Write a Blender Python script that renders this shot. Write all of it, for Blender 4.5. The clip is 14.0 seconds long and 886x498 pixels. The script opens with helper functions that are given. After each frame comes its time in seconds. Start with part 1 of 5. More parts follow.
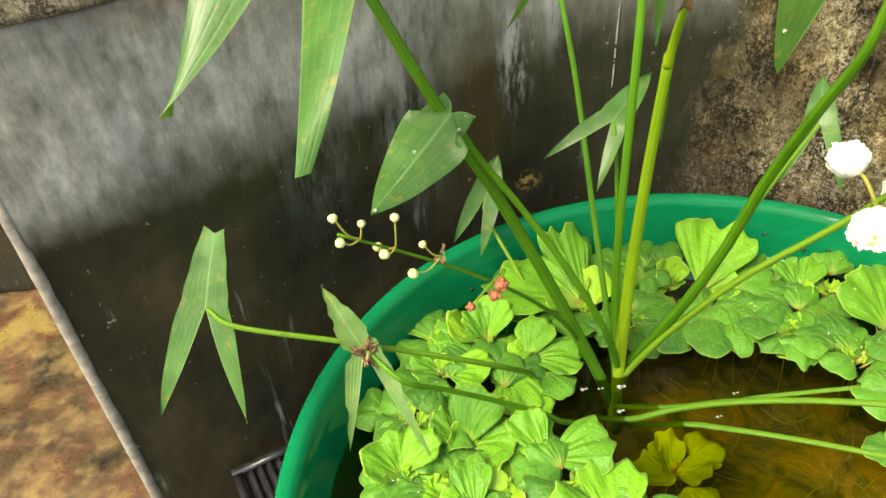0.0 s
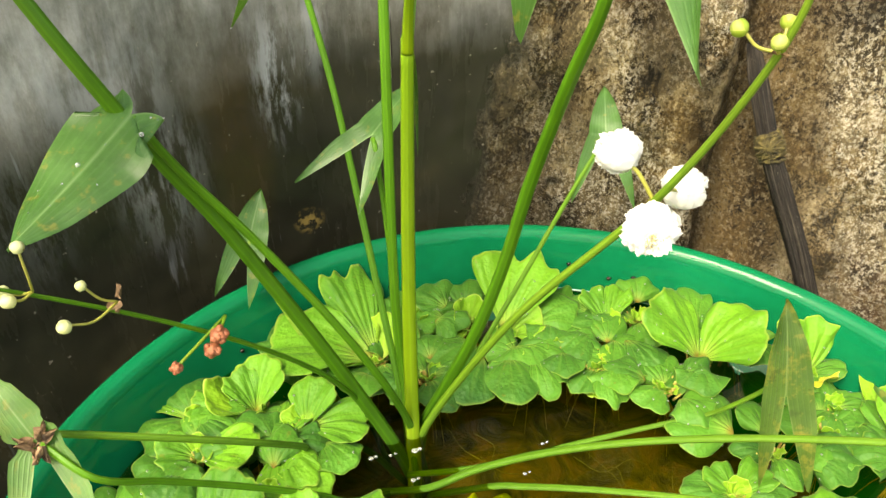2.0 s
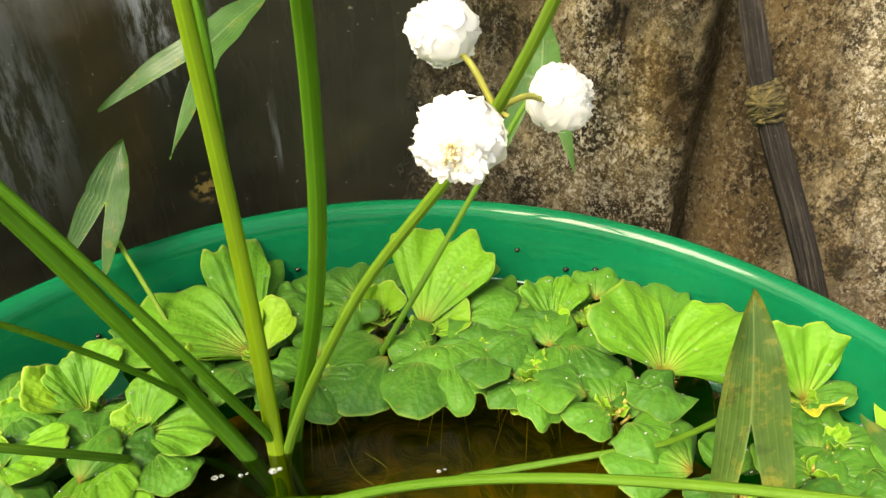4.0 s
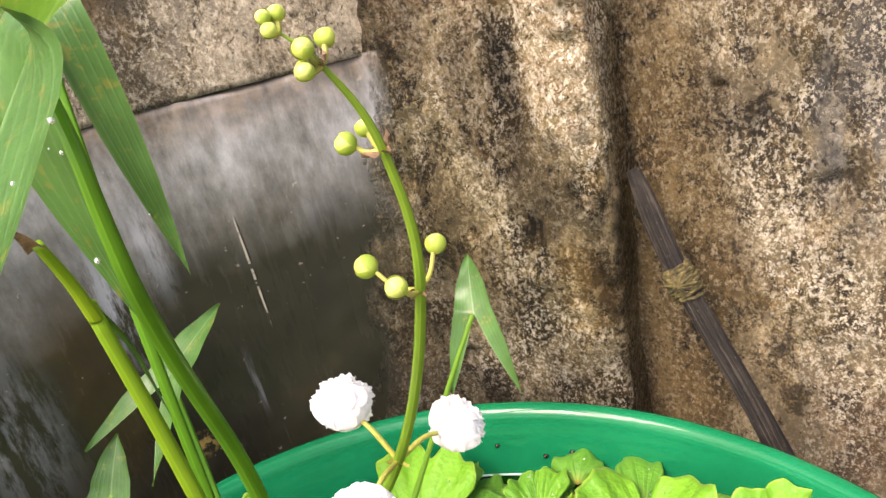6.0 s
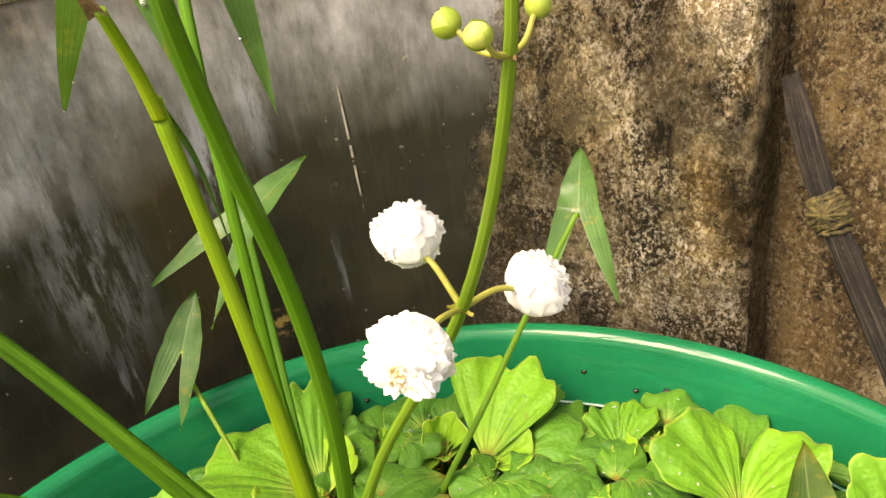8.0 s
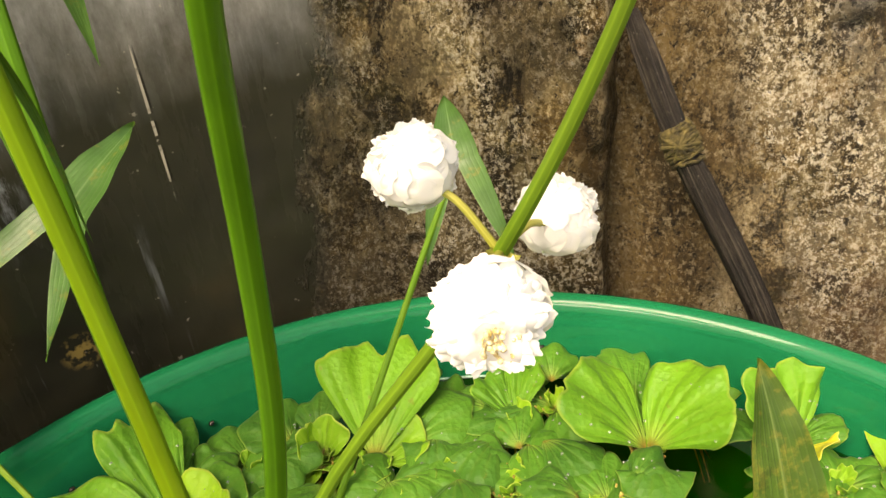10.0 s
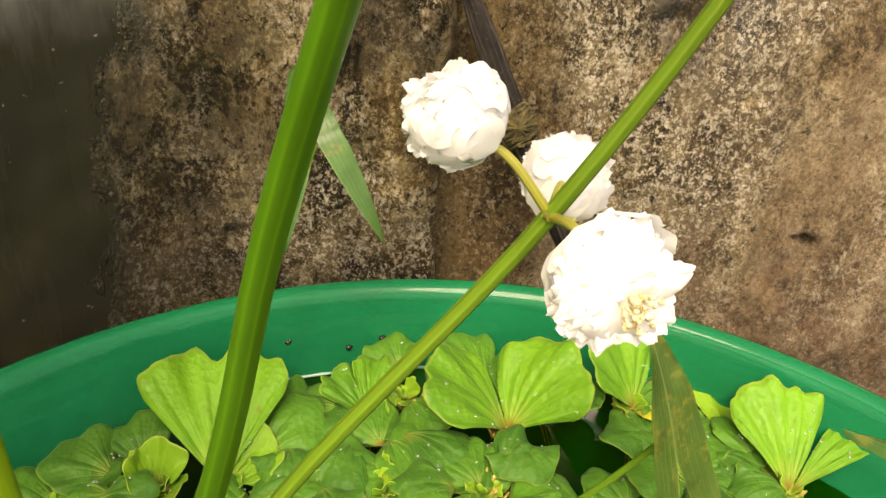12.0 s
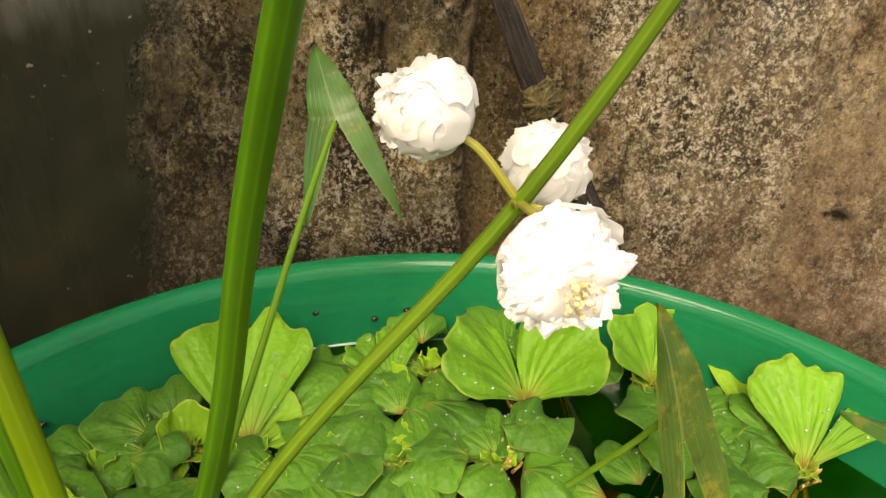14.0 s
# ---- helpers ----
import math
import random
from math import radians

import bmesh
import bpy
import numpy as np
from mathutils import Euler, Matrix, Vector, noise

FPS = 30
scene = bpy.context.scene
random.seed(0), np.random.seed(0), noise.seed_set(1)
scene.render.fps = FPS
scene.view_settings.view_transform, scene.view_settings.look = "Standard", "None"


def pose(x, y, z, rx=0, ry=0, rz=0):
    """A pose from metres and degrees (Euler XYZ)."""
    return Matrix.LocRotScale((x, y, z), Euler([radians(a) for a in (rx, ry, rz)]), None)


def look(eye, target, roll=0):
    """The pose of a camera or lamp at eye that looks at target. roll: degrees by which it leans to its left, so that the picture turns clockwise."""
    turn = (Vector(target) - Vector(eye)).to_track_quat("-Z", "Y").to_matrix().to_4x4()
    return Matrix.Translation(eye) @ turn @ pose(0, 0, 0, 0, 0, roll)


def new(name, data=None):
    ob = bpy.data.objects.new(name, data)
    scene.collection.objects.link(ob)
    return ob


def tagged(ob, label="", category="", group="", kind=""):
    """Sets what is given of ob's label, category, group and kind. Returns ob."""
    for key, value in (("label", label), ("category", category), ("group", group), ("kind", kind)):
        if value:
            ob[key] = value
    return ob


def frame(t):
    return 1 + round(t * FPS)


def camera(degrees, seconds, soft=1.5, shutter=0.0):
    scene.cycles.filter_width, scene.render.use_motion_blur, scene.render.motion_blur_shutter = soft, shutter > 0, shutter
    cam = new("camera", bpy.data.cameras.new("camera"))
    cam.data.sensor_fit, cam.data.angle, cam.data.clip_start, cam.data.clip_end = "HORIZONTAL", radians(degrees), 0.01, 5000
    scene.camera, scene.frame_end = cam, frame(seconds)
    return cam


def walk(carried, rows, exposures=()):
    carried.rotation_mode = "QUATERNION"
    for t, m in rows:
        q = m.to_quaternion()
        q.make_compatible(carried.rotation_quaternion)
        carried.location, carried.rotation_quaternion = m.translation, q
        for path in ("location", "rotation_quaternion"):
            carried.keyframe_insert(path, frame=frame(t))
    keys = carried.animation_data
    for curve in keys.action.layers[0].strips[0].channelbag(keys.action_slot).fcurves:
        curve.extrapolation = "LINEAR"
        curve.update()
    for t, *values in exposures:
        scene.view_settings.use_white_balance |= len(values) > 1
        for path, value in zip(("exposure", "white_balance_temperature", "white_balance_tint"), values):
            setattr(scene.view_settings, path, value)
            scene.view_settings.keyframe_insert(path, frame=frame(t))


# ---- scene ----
cam = camera(61.15, 14.0)
ROWS = [
    (0, -0.1834, -0.3277, 0.8251, 50.20, 3.28, 3.26),
    (0.5, -0.1802, -0.2928, 0.7549, 52.30, 2.91, -0.40),
    (1, -0.1790, -0.2799, 0.7437, 52.92, 2.12, -4.34),
    (1.5, -0.1530, -0.2845, 0.7569, 54.18, 0.50, -6.94),
    (2, -0.1136, -0.2600, 0.7434, 54.91, -0.43, -7.90),
    (2.5, -0.0610, -0.2032, 0.7086, 55.16, 0.84, -9.48),
    (2.7, -0.0448, -0.1991, 0.6920, 55.20, 0.37, -6.93),
    (4.8, 0.0270, -0.1754, 0.6428, 58.41, 2.54, -1.69),
    (5, 0.0333, -0.1766, 0.6554, 59.59, 4.33, -2.22),
    (5.5, 0.0558, -0.1672, 0.7112, 63.15, 9.77, -7.92),
    (6, 0.0636, -0.1844, 0.7424, 63.49, 11.51, -8.07),
    (6.5, 0.0714, -0.1933, 0.7540, 64.02, 12.17, -8.88),
    (7, 0.0626, -0.1947, 0.7070, 63.96, 8.48, -0.41),
    (7.5, 0.0724, -0.1778, 0.6916, 62.97, 8.86, 3.22),
    (8, 0.0635, -0.1628, 0.6786, 62.13, 8.38, 3.37),
    (8.2, 0.0599, -0.1644, 0.6718, 62.77, 7.37, 3.61),
    (10.3, -0.0480, -0.0960, 0.6400, 59.61, 2.54, -20.57),
    (10.5, -0.0668, -0.0867, 0.6347, 61.70, 0.01, -21.70),
    (11, -0.0749, -0.0593, 0.6184, 63.77, -3.73, -31.79),
    (11.5, -0.0784, -0.0536, 0.6140, 58.21, -4.48, -35.90),
    (12, -0.0740, -0.0560, 0.6257, 58.80, -3.32, -36.70),
    (12.5, -0.0775, -0.0651, 0.6294, 58.97, -3.47, -36.34),
    (13, -0.0671, -0.0637, 0.6284, 57.65, -2.58, -34.81),
    (13.5, -0.0654, -0.0678, 0.6336, 56.84, -1.68, -33.88),
    (14, -0.0637, -0.0714, 0.6348, 56.33, -1.74, -33.22),
]
# ---- end of path ----
EXPOSURES = [(0, 1.44, 7800, 1), (1.0, 1.50, 7800, 1), (1.5, 1.52, 7800, 2), (2.5, 1.47, 7800, 4), (5.0, 1.2, 7900, 6), (5.5, 1.43, 8200, 12), (6.0, 1.56, 6900, 21), (6.5, 1.43, 6050, 23), (6.9, 1.42, 5800, 27), (7.5, 1.43, 7600, 16), (8.2, 1.48, 8300, 16), (10.3, 1.03, 8500, 12), (11.0, 0.94, 8500, 14), (12.2, 0.92, 8500, 13), (13.0, 0.72, 8500, 12), (14, 0.72, 8500, 12)]
walk(cam, [(t, pose(x, y, z, rx, ry, rz)) for t, x, y, z, rx, ry, rz in ROWS], EXPOSURES)

# ---- light: bright overcast day ----
SUN_ELEV, SUN_AZ = 55.0, 228.0
world = bpy.data.worlds.new("sky")
scene.world = world
world.use_nodes = True
wn = world.node_tree
sky = wn.nodes.new("ShaderNodeTexSky")
sky.sky_type, sky.sun_disc = "NISHITA", False
sky.sun_elevation, sky.sun_rotation = radians(SUN_ELEV), radians(SUN_AZ)
sky.air_density, sky.dust_density, sky.ozone_density = 1.0, 4.0, 0.6
wn.nodes["Background"].inputs["Strength"].default_value = 0.15
wn.links.new(sky.outputs["Color"], wn.nodes["Background"].inputs["Color"])
sun = new("sun", bpy.data.lights.new("sun", "SUN"))
sun.data.energy, sun.data.angle, sun.data.color = 2.2, radians(28), (1.0, 0.95, 0.85)
_a, _e = radians(SUN_AZ), radians(SUN_ELEV)
sun.matrix_world = look(Vector((math.sin(_a) * math.cos(_e), math.cos(_a) * math.cos(_e), math.sin(_e))) * 5, (0, 0, 0))


# ---- materials ----
class Mat:
    """A node material with short ways to add nodes."""

    def __init__(self, name, rough=0.5, metal=0.0, spec=0.5):
        self.m = bpy.data.materials.new(name)
        self.m.use_nodes = True
        self.t = self.m.node_tree
        self.b = self.t.nodes["Principled BSDF"]
        self.b.inputs["Roughness"].default_value = rough
        self.b.inputs["Metallic"].default_value = metal
        self.b.inputs["Specular IOR Level"].default_value = spec
        self.co = self.node("ShaderNodeTexCoord")
        self.geo = None

    def node(self, kind, **inputs):
        n = self.t.nodes.new(kind)
        for k, v in inputs.items():
            self.set(n, k.replace("_", " "), v)
        return n

    def set(self, n, key, v):
        sock = n.inputs[key]
        if isinstance(v, bpy.types.NodeSocket):
            self.t.links.new(v, sock)
        else:
            sock.default_value = (*v, 1) if isinstance(v, tuple) and len(v) == 3 else v

    def pos(self, scale=(1, 1, 1)):
        n = self.node("ShaderNodeMapping")
        self.t.links.new(self.co.outputs["Object"], n.inputs["Vector"])
        n.inputs["Scale"].default_value = scale
        return n.outputs["Vector"]

    def noise(self, scale, detail=4.0, rough=0.55, stretch=(1, 1, 1), distort=0.0):
        n = self.node("ShaderNodeTexNoise", Scale=scale, Detail=detail, Roughness=rough, Distortion=distort)
        self.t.links.new(self.pos(stretch), n.inputs["Vector"])
        return n.outputs["Fac"]

    def ramp(self, fac, *stops):
        n = self.node("ShaderNodeValToRGB")
        self.t.links.new(fac, n.inputs["Fac"])
        el = n.color_ramp.elements
        while len(el) < len(stops):
            el.new(0.5)
        for e, (p, c) in zip(el, stops):
            e.position = p
            e.color = (*c, 1) if isinstance(c, tuple) else (c, c, c, 1)
        return n.outputs["Color"]

    def mix(self, fac, a, b, mode="MIX"):
        n = self.node("ShaderNodeMix")
        n.data_type, n.blend_type = "RGBA", mode
        for key, v in ((0, fac), (6, a), (7, b)):
            if isinstance(v, bpy.types.NodeSocket):
                self.t.links.new(v, n.inputs[key])
            else:
                n.inputs[key].default_value = (*v, 1) if isinstance(v, tuple) else v
        return n.outputs[2]

    def math(self, op, a, b=0.0, c=0.0):
        n = self.node("ShaderNodeMath")
        n.operation = op
        for k, v in enumerate((a, b, c)):
            if isinstance(v, bpy.types.NodeSocket):
                self.t.links.new(v, n.inputs[k])
            else:
                n.inputs[k].default_value = v
        return n.outputs[0]

    def axis(self, which, source="Object"):
        n = self.node("ShaderNodeSeparateXYZ")
        self.t.links.new(self.co.outputs[source], n.inputs[0])
        return n.outputs[which]

    def random(self):
        return self.node("ShaderNodeObjectInfo").outputs["Random"]

    def color(self, v):
        if isinstance(v, tuple):
            v = (*v, 1)
        self.set(self.b, "Base Color", v)
        return self

    def rough(self, v):
        self.set(self.b, "Roughness", v)
        return self

    def bump(self, height, strength=0.4, distance=0.002):
        n = self.node("ShaderNodeBump", Strength=strength, Distance=distance, Height=height)
        self.t.links.new(n.outputs["Normal"], self.b.inputs["Normal"])
        return self

    def leafy(self, color, amount=0.35):
        """Lets part of the light through, as thin leaves do."""
        tr = self.node("ShaderNodeBsdfTranslucent")
        self.set(tr, "Color", color)
        mx = self.node("ShaderNodeMixShader", Fac=amount)
        self.t.links.new(self.b.outputs[0], mx.inputs[1])
        self.t.links.new(tr.outputs[0], mx.inputs[2])
        self.t.links.new(mx.outputs[0], self.t.nodes["Material Output"].inputs["Surface"])
        return self


def near(k, x, z, x0, z0, sx, sz):
    """A soft oval about one place on a wall."""
    a = k.math("POWER", k.math("ABSOLUTE", k.math("DIVIDE", k.math("SUBTRACT", x, x0), sx)), 2.0)
    b = k.math("POWER", k.math("ABSOLUTE", k.math("DIVIDE", k.math("SUBTRACT", z, z0), sz)), 2.0)
    return k.math("MAXIMUM", k.math("SUBTRACT", 1.0, k.math("ADD", a, b)), 0.0)


def dark_layers(k):
    """Dark wet coating with lime blooms, sky sheen painted in towards the top, and runs: its colour and roughness."""
    z, x = k.axis(2), k.axis(0)
    streak = k.noise(34, 6, 0.66, (1, 1, 0.16))
    blotch = k.noise(5, 4, 0.55)
    base = k.ramp(blotch, (0.36, (0.0165, 0.0165, 0.0115)), (0.52, (0.029, 0.0285, 0.0185)), (0.64, (0.052, 0.043, 0.023)))
    # lime gathers with height; painted sky sheen is mixed into the same pale tone
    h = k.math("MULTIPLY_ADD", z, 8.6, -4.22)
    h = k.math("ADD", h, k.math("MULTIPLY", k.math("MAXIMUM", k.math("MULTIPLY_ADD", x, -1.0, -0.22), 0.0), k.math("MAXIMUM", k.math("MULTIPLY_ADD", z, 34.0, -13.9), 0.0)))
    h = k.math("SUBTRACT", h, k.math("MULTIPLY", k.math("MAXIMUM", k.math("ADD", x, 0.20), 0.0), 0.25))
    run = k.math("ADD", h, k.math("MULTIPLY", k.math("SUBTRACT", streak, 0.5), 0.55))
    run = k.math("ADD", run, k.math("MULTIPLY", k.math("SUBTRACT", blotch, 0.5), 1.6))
    bloom_sheen = k.ramp(run, (-0.0, 0.0), (0.45, 0.38), (1.0, 1.0))
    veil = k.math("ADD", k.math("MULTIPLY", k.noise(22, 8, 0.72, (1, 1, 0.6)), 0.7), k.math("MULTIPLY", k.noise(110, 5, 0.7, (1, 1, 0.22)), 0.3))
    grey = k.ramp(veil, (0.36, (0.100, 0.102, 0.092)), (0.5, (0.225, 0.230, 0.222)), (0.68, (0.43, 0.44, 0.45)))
    col = k.mix(bloom_sheen, base, grey)
    runs = k.ramp(k.noise(70, 4, 0.6, (1, 1, 0.07)), (0.60, 0.0), (0.70, 1.0))
    patch = k.ramp(k.noise(6.5, 2), (0.53, 0.0), (0.62, 0.7))
    col = k.mix(k.math("MULTIPLY", runs, patch), col, (0.27, 0.29, 0.32))
    # lime runs that have their own places
    thin = k.ramp(k.noise(75, 7, 0.74, (1, 1, 0.20)), (0.45, 0.0), (0.57, 1.0))
    for x0, z0, sx, sz, amount in ((-0.170, 0.50, 0.020, 0.060, 0.9), (-0.268, 0.435, 0.034, 0.075, 0.32), (-0.30, 0.53, 0.05, 0.05, 0.5), (-0.36, 0.44, 0.035, 0.07, 0.12), (-0.135, 0.55, 0.012, 0.06, 0.6)):
        spot = k.math("MULTIPLY", k.math("POWER", near(k, x, z, x0, z0, sx * 1.4, sz * 1.4), 2.0), amount)
        col = k.mix(k.math("MULTIPLY", k.math("MINIMUM", spot, 1.0), thin), col, (0.31, 0.33, 0.36))
    dash = k.ramp(k.noise(55, 5, 0.7, (0.3, 0.3, 1)), (0.46, 0.0), (0.52, 1.0))
    # one thin drip: its shadow is painted as the dark line beside it
    for x0, amount, shade in ((-0.0685, 0.9, (0.012, 0.010, 0.007)), (-0.0700, 0.8, (0.42, 0.39, 0.32))):
        line = k.math("MINIMUM", k.math("MULTIPLY", near(k, x, z, x0, 0.487, 0.0010, 0.056), 3.0), 1.0)
        col = k.mix(k.math("MULTIPLY", k.math("MULTIPLY", line, dash), amount), col, shade)
    brown = k.math("MULTIPLY", near(k, x, z, -0.205, 0.45, 0.03, 0.12), 0.75)
    col = k.mix(k.math("MULTIPLY", brown, k.ramp(streak, (0.3, 0.3), (0.6, 1.0))), col, (0.050, 0.034, 0.014))
    moss = k.math("MULTIPLY", near(k, x, z, -0.155, 0.346, 0.016, 0.016), k.ramp(k.noise(160, 4), (0.45, 0.0), (0.55, 0.9)))
    col = k.mix(moss, col, (0.22, 0.16, 0.05))
    lip = k.ramp(k.math("ADD", z, k.math("MULTIPLY", k.math("SUBTRACT", blotch, 0.5), 0.10)), (0.600, 0.0), (0.624, 0.5))
    col = k.mix(lip, col, k.ramp(k.noise(70), (0.4, (0.06, 0.035, 0.018)), (0.62, (0.24, 0.16, 0.09))))
    specks = k.ramp(k.noise(130, 3), (0.705, 0.0), (0.735, 0.6))
    col = k.mix(specks, col, (0.30, 0.28, 0.23))
    return col, k.ramp(streak, (0.35, 0.14), (0.65, 0.36))


def moss_layers(k, light, mid, dark, damp, weights, shift, specks):
    """Crumbling mossy plaster: its colour and relief."""
    wf, wg, wb, ws = weights
    x, z = k.axis(0), k.axis(2)
    big = k.noise(7, 5, 0.62)
    fine = k.noise(110, 8, 0.80, (1, 1, 0.75))
    grain = k.noise(400, 4, 0.80, (1, 1, 0.8))
    streak = k.noise(22, 5, 0.65, (1, 1, 0.16))
    patchy = k.noise(38, 5, 0.65, (1, 1, 0.6))
    cloud = k.noise(15, 4, 0.6, (1, 1, 0.55), 0.4)
    tone = 0.5 + shift
    for n, w in ((fine, wf), (grain, wg), (patchy, 1.0), (cloud, 1.2), (big, wb), (streak, ws)):
        tone = k.math("ADD", tone, k.math("MULTIPLY", k.math("SUBTRACT", n, 0.5), w))
    half = tuple(0.4 * a + 0.6 * b for a, b in zip(mid, dark))
    col = k.ramp(k.math("MULTIPLY_ADD", tone, 0.72, 0.08), (0.24, dark), (0.40, half), (0.54, mid), (0.82, light), (1.0, tuple(min(0.8, 1.3 * c) for c in light)))
    ochre = k.ramp(k.noise(13, 5, 0.6), (0.52, 0.0), (0.63, 0.6))
    col = k.mix(ochre, col, k.mix(0.45, col, (0.30, 0.18, 0.045)))
    moss = k.ramp(k.noise(19, 5, 0.62), (0.53, 0.0), (0.63, 0.55))
    col = k.mix(moss, col, k.mix(0.6, col, (0.055, 0.055, 0.012)))
    drips = k.math("MULTIPLY", k.ramp(k.noise(13, 4, 0.6, (1, 1, 0.22)), (0.53, 0.0), (0.62, 0.8)), k.ramp(fine, (0.40, 1.0), (0.62, 0.35)))
    col = k.mix(drips, col, tuple(0.9 * c for c in dark))
    # crumbly mortar that has its own places
    rag = k.noise(45, 6, 0.72)
    mortar = None
    for x0, z0, sx, sz, amount in ((0.192, 0.645, 0.030, 0.12, 1.5), (0.197, 0.507, 0.012, 0.013, 0.9), (0.443, 0.332, 0.03, 0.022, 1.0), (0.105, 0.645, 0.05, 0.06, 1.2), (0.345, 0.47, 0.03, 0.02, 0.7)):
        spot = k.math("MULTIPLY", near(k, x, z, x0, z0, sx, sz), amount)
        mortar = spot if mortar is None else k.math("MAXIMUM", mortar, spot)
    mortar = k.ramp(k.math("MULTIPLY", mortar, k.math("MAXIMUM", k.math("MULTIPLY_ADD", rag, 5.0, -2.0), 0.0)), (0.15, 0.0), (0.45, 0.9))
    col = k.mix(mortar, col, k.ramp(k.noise(230, 6, 0.75), (0.38, (0.035, 0.024, 0.010)), (0.46, (0.22, 0.14, 0.06)), (0.54, (0.44, 0.34, 0.21)), (0.64, (0.70, 0.60, 0.45))))
    # flaked skin of an older coat, a little lighter and proud of the rest
    skin = k.noise(26, 7, 0.68, (1, 1, 0.7), 0.5)
    plate = k.ramp(skin, (0.50, 0.0), (0.515, 1.0))
    col = k.mix(k.math("MULTIPLY", plate, 0.55), col, k.mix(0.5, col, light))
    brink = k.math("MULTIPLY", k.ramp(skin, (0.482, 0.0), (0.498, 1.0)), k.ramp(skin, (0.500, 1.0), (0.507, 0.0)))
    col = k.mix(k.math("MULTIPLY", brink, k.ramp(k.noise(11, 3), (0.48, 0.0), (0.58, 0.85))), col, tuple(0.35 * c for c in dark))
    worn = k.math("ADD", x, k.math("MULTIPLY", k.math("SUBTRACT", k.noise(11, 5, 0.6, (1, 1, 0.5)), 0.5), 0.24))
    worn = k.ramp(worn, (0.355, 0.0), (0.43, 0.85))
    bare = k.math("MINIMUM", k.math("MULTIPLY", near(k, x, z, 0.125, 0.715, 0.055, 0.055), 3.0), 0.85)
    worn = k.math("MAXIMUM", worn, k.math("MULTIPLY", bare, k.ramp(rag, (0.40, 0.0), (0.52, 1.0))))
    tan = k.math("ADD", k.math("MULTIPLY", k.noise(24, 6, 0.7, (1, 1, 0.6)), 0.6), k.math("ADD", k.math("MULTIPLY", fine, 0.45), k.math("MULTIPLY", grain, 0.25)))
    tan = k.ramp(tan, (0.52, (0.070, 0.044, 0.022)), (0.61, (0.22, 0.150, 0.082)), (0.70, (0.40, 0.295, 0.180)), (0.82, (0.58, 0.48, 0.33)))
    col = k.mix(worn, col, tan)
    # grey-blue film left by running water
    film = k.math("MULTIPLY", near(k, x, z, 0.375, 0.60, 0.05, 0.15), k.ramp(k.noise(30, 5, 0.65, (1, 1, 0.25)), (0.42, 0.0), (0.58, 1.6)))
    col = k.mix(k.math("MINIMUM", film, 0.7), col, k.ramp(fine, (0.38, (0.060, 0.058, 0.054)), (0.62, (0.22, 0.215, 0.205))))
    # pale lime crumbs in three sizes, thick in some places and missing in others
    where = k.ramp(k.math("ADD", k.math("MULTIPLY", k.noise(9, 5, 0.65, (1, 1, 0.6)), 0.6), k.math("MULTIPLY", cloud, 0.4)), (0.42, 0.05), (0.56, 1.0))
    where = k.math("MULTIPLY", where, k.math("MULTIPLY_ADD", worn, -0.6, 1.0))
    crumb = k.ramp(k.noise(260, 4, 0.74, (1, 1, 0.85)), (0.535, 0.0), (0.560, specks))
    flake = k.ramp(k.noise(120, 6, 0.74, (1, 1, 0.80)), (0.565, 0.0), (0.585, specks))
    dust = k.ramp(k.noise(520, 2, 0.6), (0.60, 0.0), (0.64, 0.8 * specks))
    pale = k.math("MULTIPLY", where, k.math("MAXIMUM", k.math("MAXIMUM", crumb, dust), flake))
    col = k.mix(pale, col, k.ramp(grain, (0.38, (0.42, 0.34, 0.19)), (0.52, (0.84, 0.76, 0.58)), (0.62, (0.92, 0.89, 0.80))))
    pits = k.ramp(k.noise(170, 6, 0.78, (1, 1, 0.8), 0.6), (0.385, 0.92), (0.42, 0.0))
    pits = k.math("MULTIPLY", pits, k.math("MULTIPLY_ADD", worn, -0.35, 1.0))
    col = k.mix(pits, col, tuple(0.5 * c for c in dark))
    # darker oval along the inner corner of the walls, broken up by noise
    corner_dark = k.math("MULTIPLY", near(k, x, z, 0.258, 0.42, 0.056, 0.30), k.math("MULTIPLY_ADD", patchy, -3.0, 3.3))
    col = k.mix(k.math("MINIMUM", corner_dark, 1.0), col, (0.34, 0.285, 0.19), "MULTIPLY")
    grit = k.math("MULTIPLY", k.math("MINIMUM", corner_dark, 1.0), k.ramp(k.noise(210, 5, 0.75, (1, 1, 0.8)), (0.53, 0.0), (0.57, 0.75)))
    col = k.mix(grit, col, k.ramp(grain, (0.40, (0.20, 0.145, 0.070)), (0.60, (0.46, 0.38, 0.25))))
    # darker patches at set places on the walls
    for x0, z0, sx, sz, amount in ((0.140, 0.585, 0.034, 0.075, 0.85), (0.165, 0.520, 0.030, 0.060, 0.8), (0.212, 0.455, 0.030, 0.075, 0.7), (0.120, 0.430, 0.030, 0.060, 0.6), (0.095, 0.500, 0.024, 0.050, 0.5), (0.355, 0.610, 0.024, 0.070, 0.5), (0.300, 0.560, 0.026, 0.040, 0.4)):
        dark_mask = k.math("MULTIPLY", near(k, x, z, x0, z0, sx, sz), k.math("MULTIPLY_ADD", patchy, -4.0, 3.6))
        col = k.mix(k.math("MULTIPLY", k.math("MAXIMUM", k.math("MINIMUM", dark_mask, 1.0), 0.0), amount), col, (0.26, 0.24, 0.22), "MULTIPLY")
